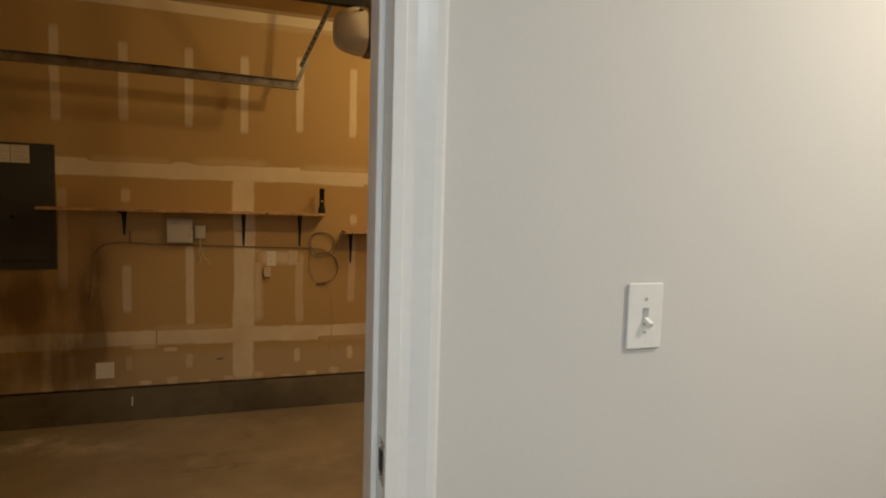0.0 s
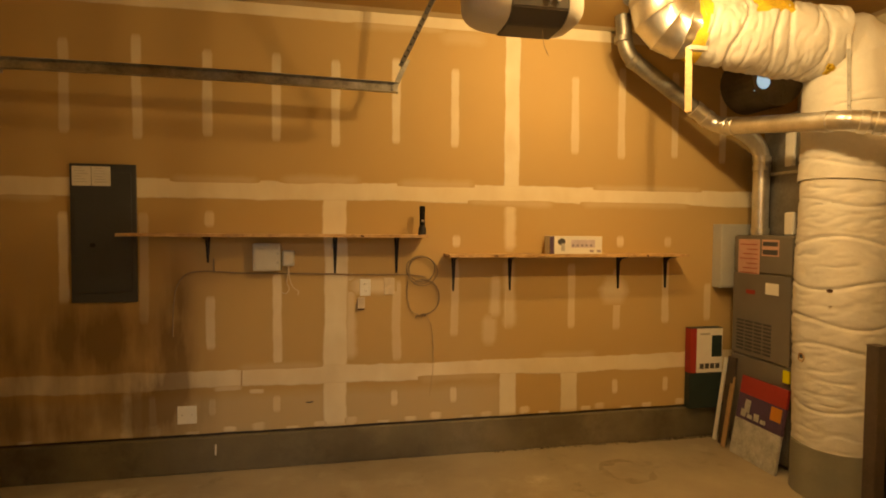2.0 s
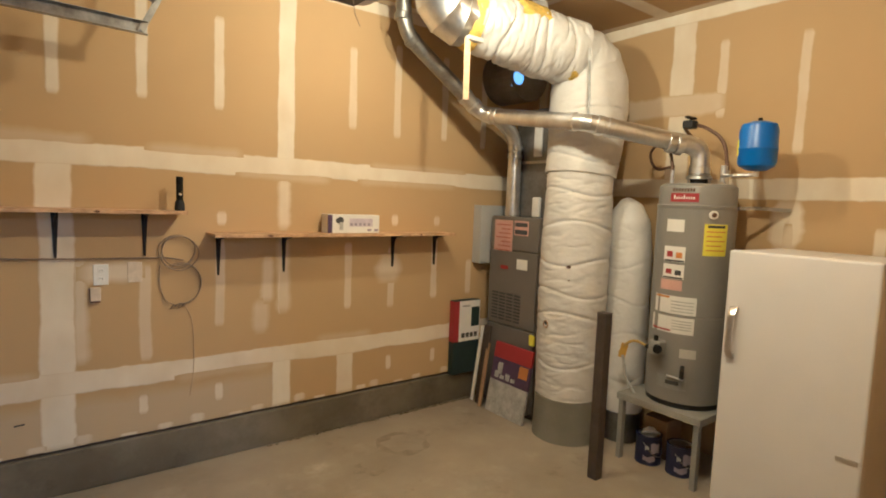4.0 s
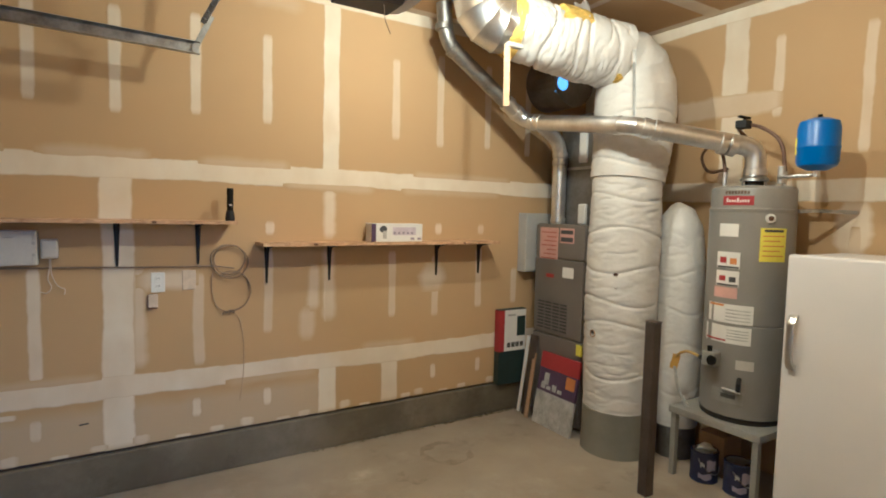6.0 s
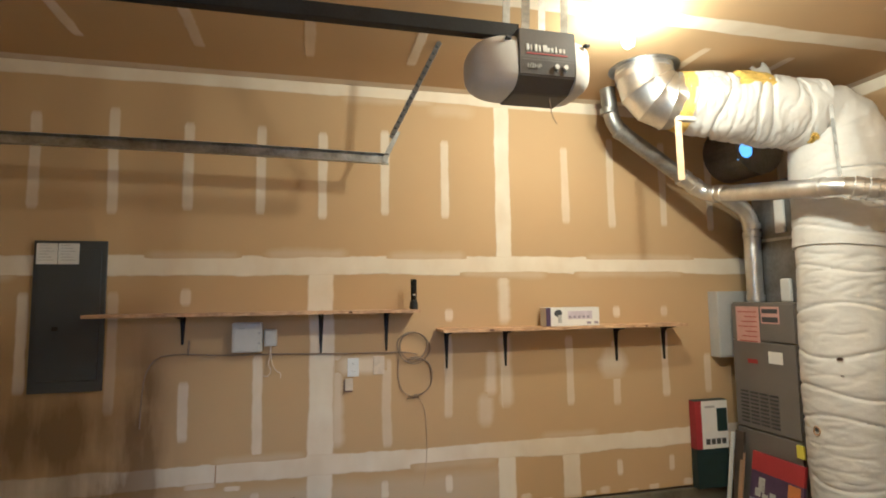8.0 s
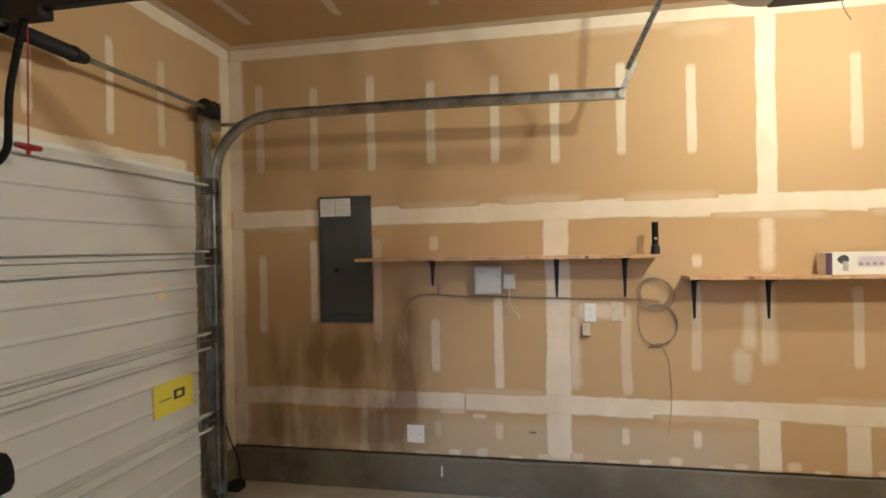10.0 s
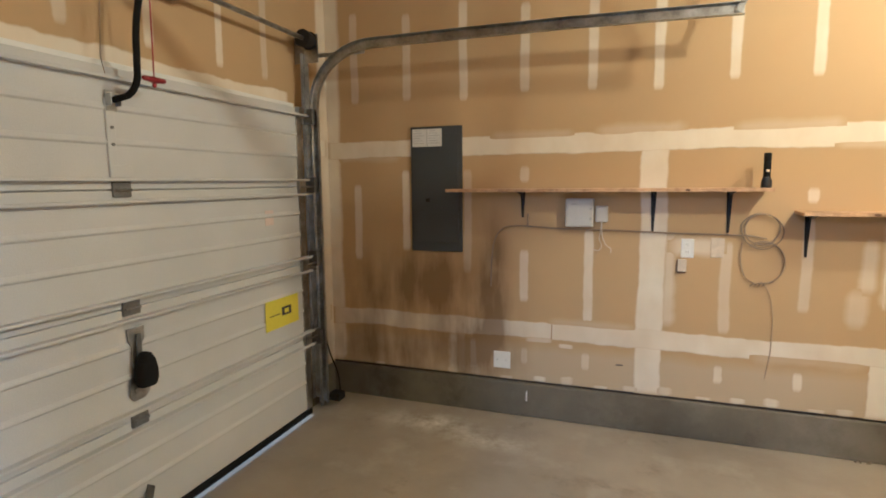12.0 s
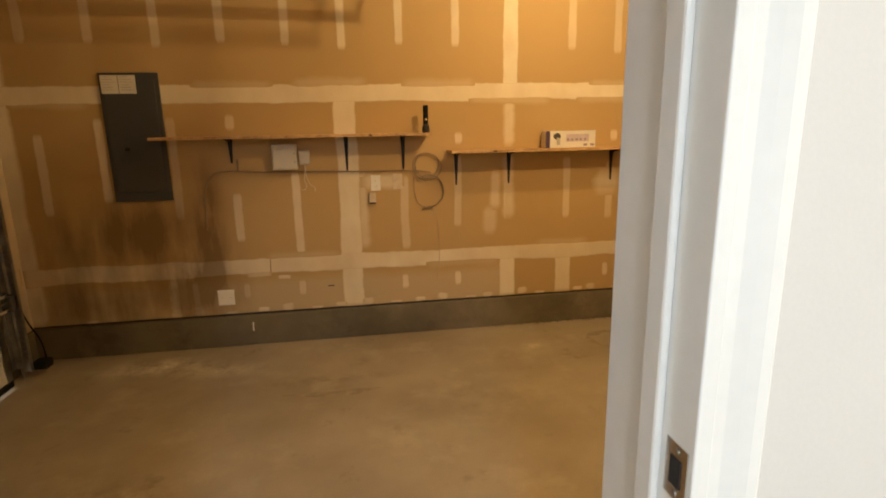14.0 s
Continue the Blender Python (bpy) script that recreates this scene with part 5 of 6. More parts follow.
# insulated ducts
def wrap_duct(pts, radii, seed, folds, seg=80, sub=0.007, depth=0.024, creases=()):
    """Quilted duct wrap: a soft sleeve, pinched and sagging between its tapes."""
    pts = [Vector(p) for p in pts]
    fine, rr = [], []
    total = 0
    for a, b, ra2, rb in zip(pts, pts[1:], radii, radii[1:]):
        n = max(2, int((b - a).length / sub))
        for i in range(n):
            fine.append(a.lerp(b, i / n))
            rr.append(ra2 + (rb - ra2) * i / n)
    fine.append(pts[-1])
    rr.append(radii[-1])
    s = [0.0]
    for a, b in zip(fine, fine[1:]):
        s.append(s[-1] + (b - a).length)

    def rad(i, ang):
        wave = noise.noise((math.cos(ang) * 1.1, math.sin(ang) * 1.1, s[i] * folds + seed))
        wrinkle = noise.noise((math.cos(ang) * 1.6 + seed, math.sin(ang) * 1.6, s[i] * 15 + seed))
        ridge = 1 - abs(wrinkle) * 2.2
        pinch = sum(-0.38 * math.exp(-(((s[i] - c + 0.03 * math.sin(ang * 2 + c * 9)) / 0.010) ** 2)) for c in creases)
        fold = max(0, 1 - abs(noise.noise((math.cos(ang) * 2.1, math.sin(ang) * 2.1 + seed, s[i] * 17 + seed))) * 7) * max(0, 0.35 + noise.noise((math.cos(ang) * 2 + 5, math.sin(ang) * 2, s[i] * 4 + seed)))
        crease = max(0, 1 - abs(noise.noise((math.cos(ang) * 1.2 + seed, math.sin(ang) * 1.2 + 7, s[i] * 8 + seed))) * 9)
        return rr[i] + depth * (0.36 * wave - 0.3 * max(0, ridge - 0.45) - 0.16 * crease - 0.2 * fold + pinch)

    return tube(fine, rad, seg)


vd = thing("insulated_duct", (2.60, 3.46, 0.0), "tall duct in quilted white insulation on a metal base", "insulated duct")
part("base_collar", lathe([(0.238, 0), (0.236, 0.02), (0.234, 0.31), (0.2, 0.32)], (2.60, 3.46, 0.001), 40), COLLAR, vd, "grey round base collar", smooth=True)
part("wrap", wrap_duct([(2.60, 3.46, 0.29), (2.60, 3.46, 0.9), (2.605, 3.465, 1.5), (2.62, 3.47, 1.93)], [0.232, 0.246, 0.243, 0.236], 3.0, 3.0, creases=(0.28, 0.62, 0.78, 1.0, 1.25, 1.48)), WRAP, vd, "quilted white duct wrap", smooth=True)
part("wrap", wrap_duct([(2.62, 3.47, 1.89), (2.645, 3.47, 2.1), (2.67, 3.475, 2.35), (2.665, 3.475, 2.52), (2.625, 3.48, 2.65), (2.55, 3.485, 2.735), (2.47, 3.49, 2.78)], [0.25, 0.262, 0.275, 0.268, 0.245, 0.20, 0.12], 11.0, 2.0, depth=0.018, creases=(0.1, 0.42)), WRAP, vd, "quilted white duct wrap", smooth=True)
for deg, z, half, tall, m in ((210.3, 1.262, 0.014, 0.010, COPPER), (175.0, 0.842, 0.022, 0.026, CARD), (176.5, 0.85, 0.010, 0.012, INK), (212.0, 1.17, 0.008, 0.005, COPPER)):
    b = bmesh.new()
    hub = Vector((2.603, 3.463, z))
    out = Vector((math.cos(radians(deg)), math.sin(radians(deg)), 0))
    side = Vector((-out.y, out.x, 0))
    rings = []
    for share, lift in ((0.15, 0.243), (0.7, 0.246), (1.0, 0.252), (1.15, 0.240)):
        rings.append([b.verts.new(hub + out * (lift + (0.003 if m is INK else 0.0)) + side * half * share * (1 + 0.3 * noise.noise((k * 0.9, z, deg))) * math.cos(k * math.pi / 7) + Vector((0, 0, tall * share * math.sin(k * math.pi / 7)))) for k in range(14)])
    for p, q in zip(rings, rings[1:]):
        for k in range(14):
            b.faces.new((p[k], p[(k + 1) % 14], q[(k + 1) % 14], q[k]))
    b.faces.new(rings[0])
    part("torn_hole", b, m, vd, "dark torn hole in the wrap")
# overhead run from the tall duct to the elbow
OA, OB = Vector((2.50, 3.50, 2.72)), Vector((1.78, 3.72, 2.83))
hd = thing("overhead_duct", (2.1, 3.6, 2.7), "overhead duct in torn white insulation and yellow wool", "insulated duct")
part("wrap", wrap_duct([OA, OA.lerp(OB, 0.35), OA.lerp(OB, 0.7), OB], [0.226, 0.218, 0.208, 0.19], 23.0, 5.0, depth=0.044, creases=(0.13, 0.3, 0.37, 0.58)), WRAP, hd, "crumpled white duct wrap", smooth=True)
DIR = (OB - OA).normalized()
part("wool", wrap_duct([OB - DIR * 0.01, OB + DIR * 0.06], [0.194, 0.180], 5.0, 6.0, seg=40, sub=0.012, depth=0.03), GLASSW, hd, "yellow glass wool edge", smooth=True)
SIDE = Vector((DIR.y, -DIR.x, 0))
SIDE = SIDE if SIDE.y < 0 else -SIDE
for share0, share1, a0, a1, r in ((0.36, 0.66, 22, 66, 0.226), (0.06, 0.12, -66, -46, 0.236)):
    b = bmesh.new()
    g = []
    for i in range(9):
        row = []
        for j in range(9):
            u = share0 + (share1 - share0) * i / 8 + 0.02 * noise.noise((i * 0.7, j * 0.6, 2))
            a = radians(a0 + (a1 - a0) * j / 8 + 6 * noise.noise((i * 0.5, j * 0.9, 5)))
            k = r + 0.012 * noise.noise((i * 1.3, j * 1.3, 1)) - (0.02 if i in (0, 8) or j in (0, 8) else 0)
            row.append(b.verts.new(OA.lerp(OB, u) + SIDE * k * math.cos(a) + Vector((0, 0, k * math.sin(a)))))
        g.append(row)
    for p, q in zip(g, g[1:]):
        for j in range(8):
            b.faces.new((p[j], p[j + 1], q[j + 1], q[j]))
    part("torn_wool", b, GLASSW, hd, "yellow wool showing through a tear", smooth=True)
flap = bmesh.new()
g = []
for i in range(6):
    row = []
    for j in range(5):
        at = OA.lerp(OB, 0.36 + 0.028 * i)
        a = radians(62 + 4 * j)
        row.append(flap.verts.new(at + SIDE * (0.222 + 0.010 * j) * math.cos(a) + Vector((0, 0, (0.222 + (0.016 + 0.006 * math.sin(i * 1.9)) * j * (1 - 0.13 * i)) * math.sin(a)))))
    g.append(row)
for p, q in zip(g, g[1:]):
    for j in range(4):
        flap.faces.new((p[j], p[j + 1], q[j + 1], q[j]))
bmesh.ops.solidify(flap, geom=flap.faces[:], thickness=0.003)
part("loose_flap", flap, WRAP, hd, "loose torn flap of wrap", smooth=True)
# jointed metal elbow up to the ceiling
EH = Vector((DIR.x, DIR.y, 0)).normalized()
EC = OB + DIR * 0.05
el = thing("duct_elbow", (1.55, 3.74, H), "bright jointed tin elbow from duct to ceiling", "duct elbow")


def elbow_at(deg):
    t = radians(deg)
    return EC + EH * 0.19 * math.sin(t) + Vector((0, 0, 0.19 * (1 - math.cos(t))))


JOINTS = (-10, 15, 38, 62, 90)


def joint_ring(bm, deg, r):
    """A ring of the elbow, square to its bend."""
    t = radians(deg)
    along = EH * math.cos(t) + Vector((0, 0, math.sin(t)))
    side = Vector((-EH.y, EH.x, 0))
    up = along.cross(side)
    return [bm.verts.new(elbow_at(deg) + (side * math.cos(k * math.pi / 20) + up * math.sin(k * math.pi / 20)) * r) for k in range(40)]


for a, b2 in zip(JOINTS, JOINTS[1:]):
    b = bmesh.new()
    rings = [joint_ring(b, a, 0.181), joint_ring(b, a + 1.5, 0.176), joint_ring(b, b2 - 1.5, 0.176), joint_ring(b, b2, 0.181)]
    for p, q in zip(rings, rings[1:]):
        for k in range(40):
            b.faces.new((p[k], p[(k + 1) % 40], q[(k + 1) % 40], q[k]))
    part("gore", b, SHINY, el, "bright tin gore", smooth=True)
EX = EC + EH * 0.19
part("ceiling_stub", tube([(EX.x, EX.y, 2.98), (EX.x, EX.y, H - 0.001)], 0.176, 36, caps=False), SHINY, el, smooth=True)
part("ceiling_flange", lathe([(0.176, 0), (0.215, 0), (0.215, -0.004), (0.176, -0.004)], (EX.x, EX.y, H - 0.001), 36), GALV, el)
lt = thing("wood_lath", (1.60, 3.54, 2.29), "pale wooden lath hanging from the duct wrap", "lath")
part("lath", slab_between((1.595, 3.55, 2.66), (1.60, 3.55, 2.295), 0.036, 0.008, (-0.5, -0.8, 0.1)), CUT, lt)
part("tape_end", bx((1.59, 3.53, 2.645), (1.71, 3.57, 2.675), 0.008), WRAP, lt)
d2 = thing("return_duct", (2.95, 3.22, 0.1), "second duct in white insulation behind the tall one", "insulated duct")
part("wrap", wrap_duct([(2.915, 3.205, 0.22), (2.915, 3.21, 0.8), (2.925, 3.225, 1.30), (2.94, 3.255, 1.55), (2.955, 3.29, 1.67), (2.97, 3.32, 1.735)], [0.148, 0.152, 0.155, 0.145, 0.11, 0.04], 31.0, 3.0, depth=0.016, creases=(0.25, 0.55, 0.8, 1.05)), WRAP, d2, "quilted white duct wrap", smooth=True)
part("foot", lathe([(0.135, 0), (0.135, 0.24)], (2.915, 3.205, 0.001), 32), DULL, d2)

# ---- water heater on its stand ----
wst = thing("heater_stand", (HX, HY + 0.02, 0), "grey painted steel stand under the water heater", "stand")
part("stand_top", bx((2.585, 2.455, 0.405), (3.12, 3.03, 0.452), 0.006), GREYST, wst)
for x in (2.60, 3.07):
    for y in (2.47, 2.985):
        part("leg", bx((x, y, 0.0), (x + 0.04, y + 0.035, 0.4045), 0.004), GREYST, wst)
wh = thing("water_heater", (HX, HY, 0.453), "tall grey gas water heater covered in labels", "water heater")
R = 0.232
part("base_ring", lathe([(0, 0), (R - 0.01, 0), (R - 0.01, 0.035), (0, 0.035)], (HX, HY, 0.4525), 56), BLACK, wh, "black base ring", smooth=True)
part("tank", lathe([(0, 0.03), (R - 0.004, 0.03), (R, 0.034), (R, 0.04), (R, 0.566), (R, 0.572), (R - 0.003, 0.575), (R - 0.003, 0.583), (R, 0.586), (R, 0.592), (R, 1.228), (R, 1.234), (R + 0.003, 1.238), (R + 0.003, 1.252), (R - 0.003, 1.256),
                    (R - 0.004, 1.262), (R - 0.006, 1.366), (R - 0.010, 1.374), (R - 0.03, 1.386), (0, 1.392)], (HX, HY, 0.455), 56), HEAT, wh, smooth=True)


def curved_label(name, px0, px1, z0, z1, m, label="", lift=0.0015, parent=None):
    """A label bent round the tank; px as share of the radius, seen from the doorway."""
    face = math.atan2(0.91 - HY, -0.45 - HX)
    b = bmesh.new()
    rows = []
    for i in range(7):
        s = px0 + (px1 - px0) * i / 6
        a = face + math.asin(max(-1, min(1, s)))
        rows.append([b.verts.new((HX + (R + lift + t) * math.cos(a), HY + (R + lift + t) * math.sin(a), z)) for z, t in ((z0, 0), (z1, 0), (z1, -0.0012), (z0, -0.0012))])
    for p, q in zip(rows, rows[1:]):
        for k in range(4):
            b.faces.new((p[k], p[(k + 1) % 4], q[(k + 1) % 4], q[k]))
    b.faces.new(rows[0])
    b.faces.new(rows[-1][::-1])
    return part(name, b, m, parent or wh, label)


for k in range(8):
    curved_label("brand_stroke", -0.62 + 0.07 * k, -0.575 + 0.07 * k, 1.792, 1.810, COPPER, "", -0.002)
br = curved_label("brand_label", -0.66, 0.02, 1.728, 1.780, RED, "red maker label with white script", -0.0015)
for k in range(9):
    curved_label("brand_script", -0.58 + 0.058 * k, -0.545 + 0.058 * k, 1.744, 1.768 if k in (0, 4) else 1.758, PAPERW, "", -0.0005, br)
curved_label("rating_label", -0.69, -0.27, 1.545, 1.62, PAPERW, "white rating label")
ey = curved_label("energy_label", 0.20, 0.74, 1.41, 1.60, YELLOW, "yellow energy guide label")
curved_label("energy_title", 0.28, 0.68, 1.578, 1.592, INK, "", 0.0025, ey)
for k in range(5):
    curved_label("energy_line", 0.26, 0.70 - 0.08 * (k % 2), 1.44 + k * 0.028, 1.446 + k * 0.028, ORANGE, "", 0.0025, ey)
for z0, z1 in ((1.36, 1.455), (1.255, 1.345)):
    wl = curved_label("warning_label", -0.71, -0.20, z0, z1, PAPERW, "white warning label with red pictures")
    curved_label("warning_picture", -0.64, -0.50, z0 + 0.03, z1 - 0.03, RED, "", 0.0025, wl)
    curved_label("warning_picture", -0.42, -0.27, z0 + 0.025, z1 - 0.035, ORANGE if z0 > 1.3 else INK, "", 0.0025, wl)
    curved_label("warning_bar", -0.69, -0.22, z0 + 0.002, z0 + 0.012, INK, "", 0.0025, wl)
wl = curved_label("warning_label", -0.74, -0.22, 1.185, 1.248, PINK, "faded orange warning label")
wl = curved_label("instruction_label", -0.84, 0.16, 1.04, 1.15, PAPERW, "white instruction label")
curved_label("instruction_title", -0.82, -0.5, 1.135, 1.147, ORANGE, "", 0.0025, wl)
for k in range(4):
    curved_label("text_line", -0.45, 0.10, 1.055 + k * 0.02, 1.061 + k * 0.02, GREYL, "", 0.0025, wl)
wl = curved_label("instruction_label", -0.88, 0.14, 0.92, 1.022, PAPERW, "white instruction label")
curved_label("instruction_bar", -0.86, -0.42, 0.93, 0.94, RED, "", 0.0025, wl)
for k in range(4):
    curved_label("text_line", -0.40, 0.08, 0.945 + k * 0.017, 0.951 + k * 0.017, GREYL, "", 0.0025, wl)
curved_label("small_label", -0.16, 0.24, 0.775, 0.83, mat("grey_sticker", (0.5, 0.48, 0.45), 0.6, vary=0.1, bump=0), "small grey sticker")
face = math.atan2(0.91 - HY, -0.45 - HX)


def on_tank(share, out, z):
    a = face + math.asin(share)
    return Vector((HX + (R + out) * math.cos(a), HY + (R + out) * math.sin(a), z))


c = on_tank(-0.62, 0.035, 0.82)
gv = part("gas_valve", bx(c - Vector((0.04, 0.04, 0.045)), c + Vector((0.04, 0.04, 0.045)), 0.01), GREYST, wh, "grey gas control valve")
part("valve_knob", tube([c + Vector((-0.03, -0.02, 0.0)), c + Vector((-0.065, -0.04, 0.0))], 0.026, 18), RUBBER, gv, smooth=True)
part("valve_stem", tube([c + Vector((-0.02, 0, 0.045)), c + Vector((-0.02, 0, 0.075))], 0.014, 12), RUBBER, gv)
c = on_tank(-0.28, 0.0, 0.645)
bd = curved_label("burner_door", -0.66, 0.06, 0.57, 0.65, GREYST, "dark burner access door", 0.006)
curved_label("sight_glass", -0.44, -0.12, 0.60, 0.625, INK, "", 0.01, bd)
part("burner_tube", tube([on_tank(-0.40, 0.02, 0.655), on_tank(-0.02, 0.02, 0.645)], 0.007, 8), SHINY, wh)
part("drain_valve", tube([on_tank(-0.06, 0.0, 0.72), on_tank(-0.06, 0.05, 0.70), on_tank(-0.06, 0.05, 0.66)], 0.013, 10), BLACK, wh)
c = on_tank(0.38, 0.0, 1.655)
part("port_ring", tube([c, on_tank(0.38, 0.012, 1.655)], 0.026, 18), PLATE, wh, "white port ring")
part("port_plug", tube([on_tank(0.38, 0.01, 1.655), on_tank(0.38, 0.018, 1.655)], 0.014, 14), COPPER, wh)
part("draft_hood", lathe([(0.074, 0.028), (0.078, 0.030), (0.076, 0.046), (0.062, 0.058), (0.059, 0.08)], (HX, HY, 1.845), 28), GALV, wh, smooth=True)
# black colour stands in for the shade in the hood's open gap
part("flue_outlet", lathe([(0.052, 0.0), (0.050, 0.034)], (HX, HY, 1.844), 24), BLACK, wh, "black sleeve coloured as the shaded gap under the draft hood", smooth=True)
for k in range(3):
    a = 0.5 + 2 * math.pi * k / 3
    part("hood_leg", bx((HX + 0.07 * math.cos(a) - 0.005, HY + 0.07 * math.sin(a) - 0.005, 1.842), (HX + 0.07 * math.cos(a) + 0.005, HY + 0.07 * math.sin(a) + 0.005, 1.876), 0.001), GALV, wh)
for dx, dy in ((0.055, -0.145), (-0.09, 0.13)):
    part("nipple", tube([(HX + dx, HY + dy, 1.84), (HX + dx, HY + dy, 1.93)], 0.013, 12), SHINY, wh)
wp = thing("water_pipes", (HX, HY, 1.9), "brown flexible copper water lines over the heater", "water pipes")
part("flex_line", tube(bend([(HX + 0.055, HY - 0.145, 1.93), (HX + 0.05, HY - 0.12, 2.12), (HX + 0.02, HY + 0.02, 2.22), (HX + 0.1, HY + 0.2, 2.24), (E - 0.01, HY + 0.22, 2.16)], 0.10, 8), 0.011, 10), COPPER, wp)
part("flex_line", tube(bend([(HX - 0.09, HY + 0.13, 1.93), (HX - 0.08, HY + 0.16, 2.06), (HX + 0.02, HY + 0.30, 2.14), (HX + 0.12, HY + 0.44, 2.06), (HX + 0.18, HY + 0.42, 1.95), (E - 0.01, HY + 0.36, 1.99)], 0.10, 8), 0.010, 10), COPPER, wp)
part("shutoff_valve", bx((HX - 0.02, HY + 0.06, 2.20), (HX + 0.05, HY + 0.13, 2.25), 0.008), BLACK, wp)
part("valve_handle", bx((HX - 0.04, HY + 0.08, 2.262), (HX + 0.07, HY + 0.105, 2.275), 0.004, tube([(HX + 0.015, HY + 0.093, 2.245), (HX + 0.015, HY + 0.093, 2.268)], 0.008, 8)), RUBBER, wp)
TK = (2.79, 2.36)
part("tank_line", tube(bend([(HX + 0.02, HY - 0.13, 1.895), (2.80, 2.50, 1.892), (TK[0], TK[1], 1.895), (TK[0], TK[1], 1.95)], 0.03), 0.011, 10), SHINY, wp)
part("tee", tube([(HX + 0.035, HY - 0.135, 1.86), (HX + 0.035, HY - 0.135, 1.96)], 0.02, 14), SHINY, wp)
et = thing("expansion_tank", (TK[0], TK[1], 1.93), "small bright blue steel expansion tank", "expansion tank")
part("tank_body", lathe([(0, 0.0), (0.05, 0.004), (0.092, 0.028), (0.10, 0.05), (0.10, 0.115), (0.103, 0.12), (0.103, 0.128), (0.10, 0.133), (0.10, 0.225), (0.09, 0.262), (0.05, 0.278), (0, 0.281)], (TK[0], TK[1], 1.915), 36), BLUE, et, smooth=True)
part("tank_sticker", tube([(TK[0] - 0.062, TK[1] + 0.079, 2.0), (TK[0] - 0.062, TK[1] + 0.079, 2.09)], 0.006, 8), YELLOW, et, "small yellow sticker")
part("air_valve", tube([(TK[0], TK[1], 2.19), (TK[0], TK[1], 2.215)], 0.011, 10), RUBBER, et)
part("neck", tube([(TK[0], TK[1], 1.885), (TK[0], TK[1], 1.92)], 0.017, 14), SHINY, et)
solo("relief_pipe", tube(bend([(HX + 0.05, HY - R - 0.005, 1.70), (HX + 0.12, HY - R - 0.06, 1.705), (E - 0.02, 2.31, 1.70), (E - 0.004, 2.31, 1.70)], 0.03), 0.011, 10), GALV, "thin relief pipe from heater to wall", "pipe")
gl = thing("gas_line", (2.70, 2.98, 0.75), "yellow flexible gas line to the heater valve", "gas line")
g0 = on_tank(-0.62, 0.035, 0.80)
GASY = mat("dull_yellow_jacket", (0.46, 0.31, 0.07), 0.6, vary=0.15, scale=12, bump=0.1)
part("gas_hose", tube(bend([g0 + Vector((0, 0.03, 0)), g0 + Vector((0.0, 0.16, 0.03)), g0 + Vector((0.02, 0.24, -0.02)), g0 + Vector((0.05, 0.30, -0.10))], 0.07), 0.009, 10), GASY, gl)
part("brass_nut", tube([g0 + Vector((0, 0.03, 0)), g0 + Vector((0, 0.075, 0.01))], 0.015, 8), BLACK, gl)
part("gas_tag", slab_between(g0 + Vector((0.02, 0.24, -0.02)), g0 + Vector((0.03, 0.27, -0.12)), 0.045, 0.003, (-1, -0.4, 0)), mat("amber_tag", (0.55, 0.33, 0.05), 0.6, vary=0.15, bump=0), gl, "amber gas tag")
part("grey_drop", tube(bend([g0 + Vector((0.03, 0.26, -0.10)), g0 + Vector((0.05, 0.24, -0.26)), g0 + Vector((0.08, 0.18, -0.36))], 0.08), 0.010, 8), GREYL, gl)


def paint_can(x, y, z, label):
    t = thing("paint_can", (x, y, z), label, "paint can", "cans under the heater stand")
    part("can_body", lathe([(0, 0), (0.08, 0), (0.083, 0.004), (0.081, 0.008), (0.081, 0.182), (0.084, 0.187), (0.082, 0.192), (0.072, 0.192)], (x, y, z), 32), NAVY, t, "navy printed can", smooth=True)
    part("lid", lathe([(0, 0.184), (0.065, 0.184), (0.07, 0.190), (0.074, 0.190)], (x, y, z), 32), CHROME, t)
    for a0, a1, z1, z2, m in ((188, 244, 0.028, 0.062, INKV), (196, 214, 0.105, 0.13, GREYL), (222, 262, 0.085, 0.15, INKV)):
        b = bmesh.new()
        cols = [[b.verts.new((x + k * math.cos(radians(a0 + (a1 - a0) * i / 5)), y + k * math.sin(radians(a0 + (a1 - a0) * i / 5)), z + h + 0.006 * math.sin(i * 1.3 + h * 40))) for k, h in ((0.0818, z1), (0.0818, z2), (0.081, z2), (0.081, z1))] for i in range(6)]
        for p, q in zip(cols, cols[1:]):
            for k in range(4):
                b.faces.new((p[k], p[(k + 1) % 4], q[(k + 1) % 4], q[k]))
        part("label_print", b, m, t)
    part("wire_bail", tube([(x - 0.082 * math.cos(a), y - 0.082 * math.sin(a) * 0.9 - 0.01, z + 0.15 - 0.09 * math.sin(a)) for a in [math.pi * i / 14 for i in range(15)]], 0.002, 5), CHROME, t)
    return t


paint_can(2.735, 2.86, 0.0, "navy paint can with a pale lid")
paint_can(2.76, 2.655, 0.0, "navy paint can in the stand's shade")
solo("cardboard_box", bx((2.84, 2.80, 0.0), (3.04, 2.97, 0.26), 0.004), CARD, "brown cardboard box under the stand", "cardboard box")
solo("rag", tube([(2.735, 2.86, 0.194), (2.745, 2.87, 0.215), (2.75, 2.88, 0.222)], [0.05, 0.035, 0.008], 14), PAPERW, "crumpled white rag on the can", "rag", smooth=True)

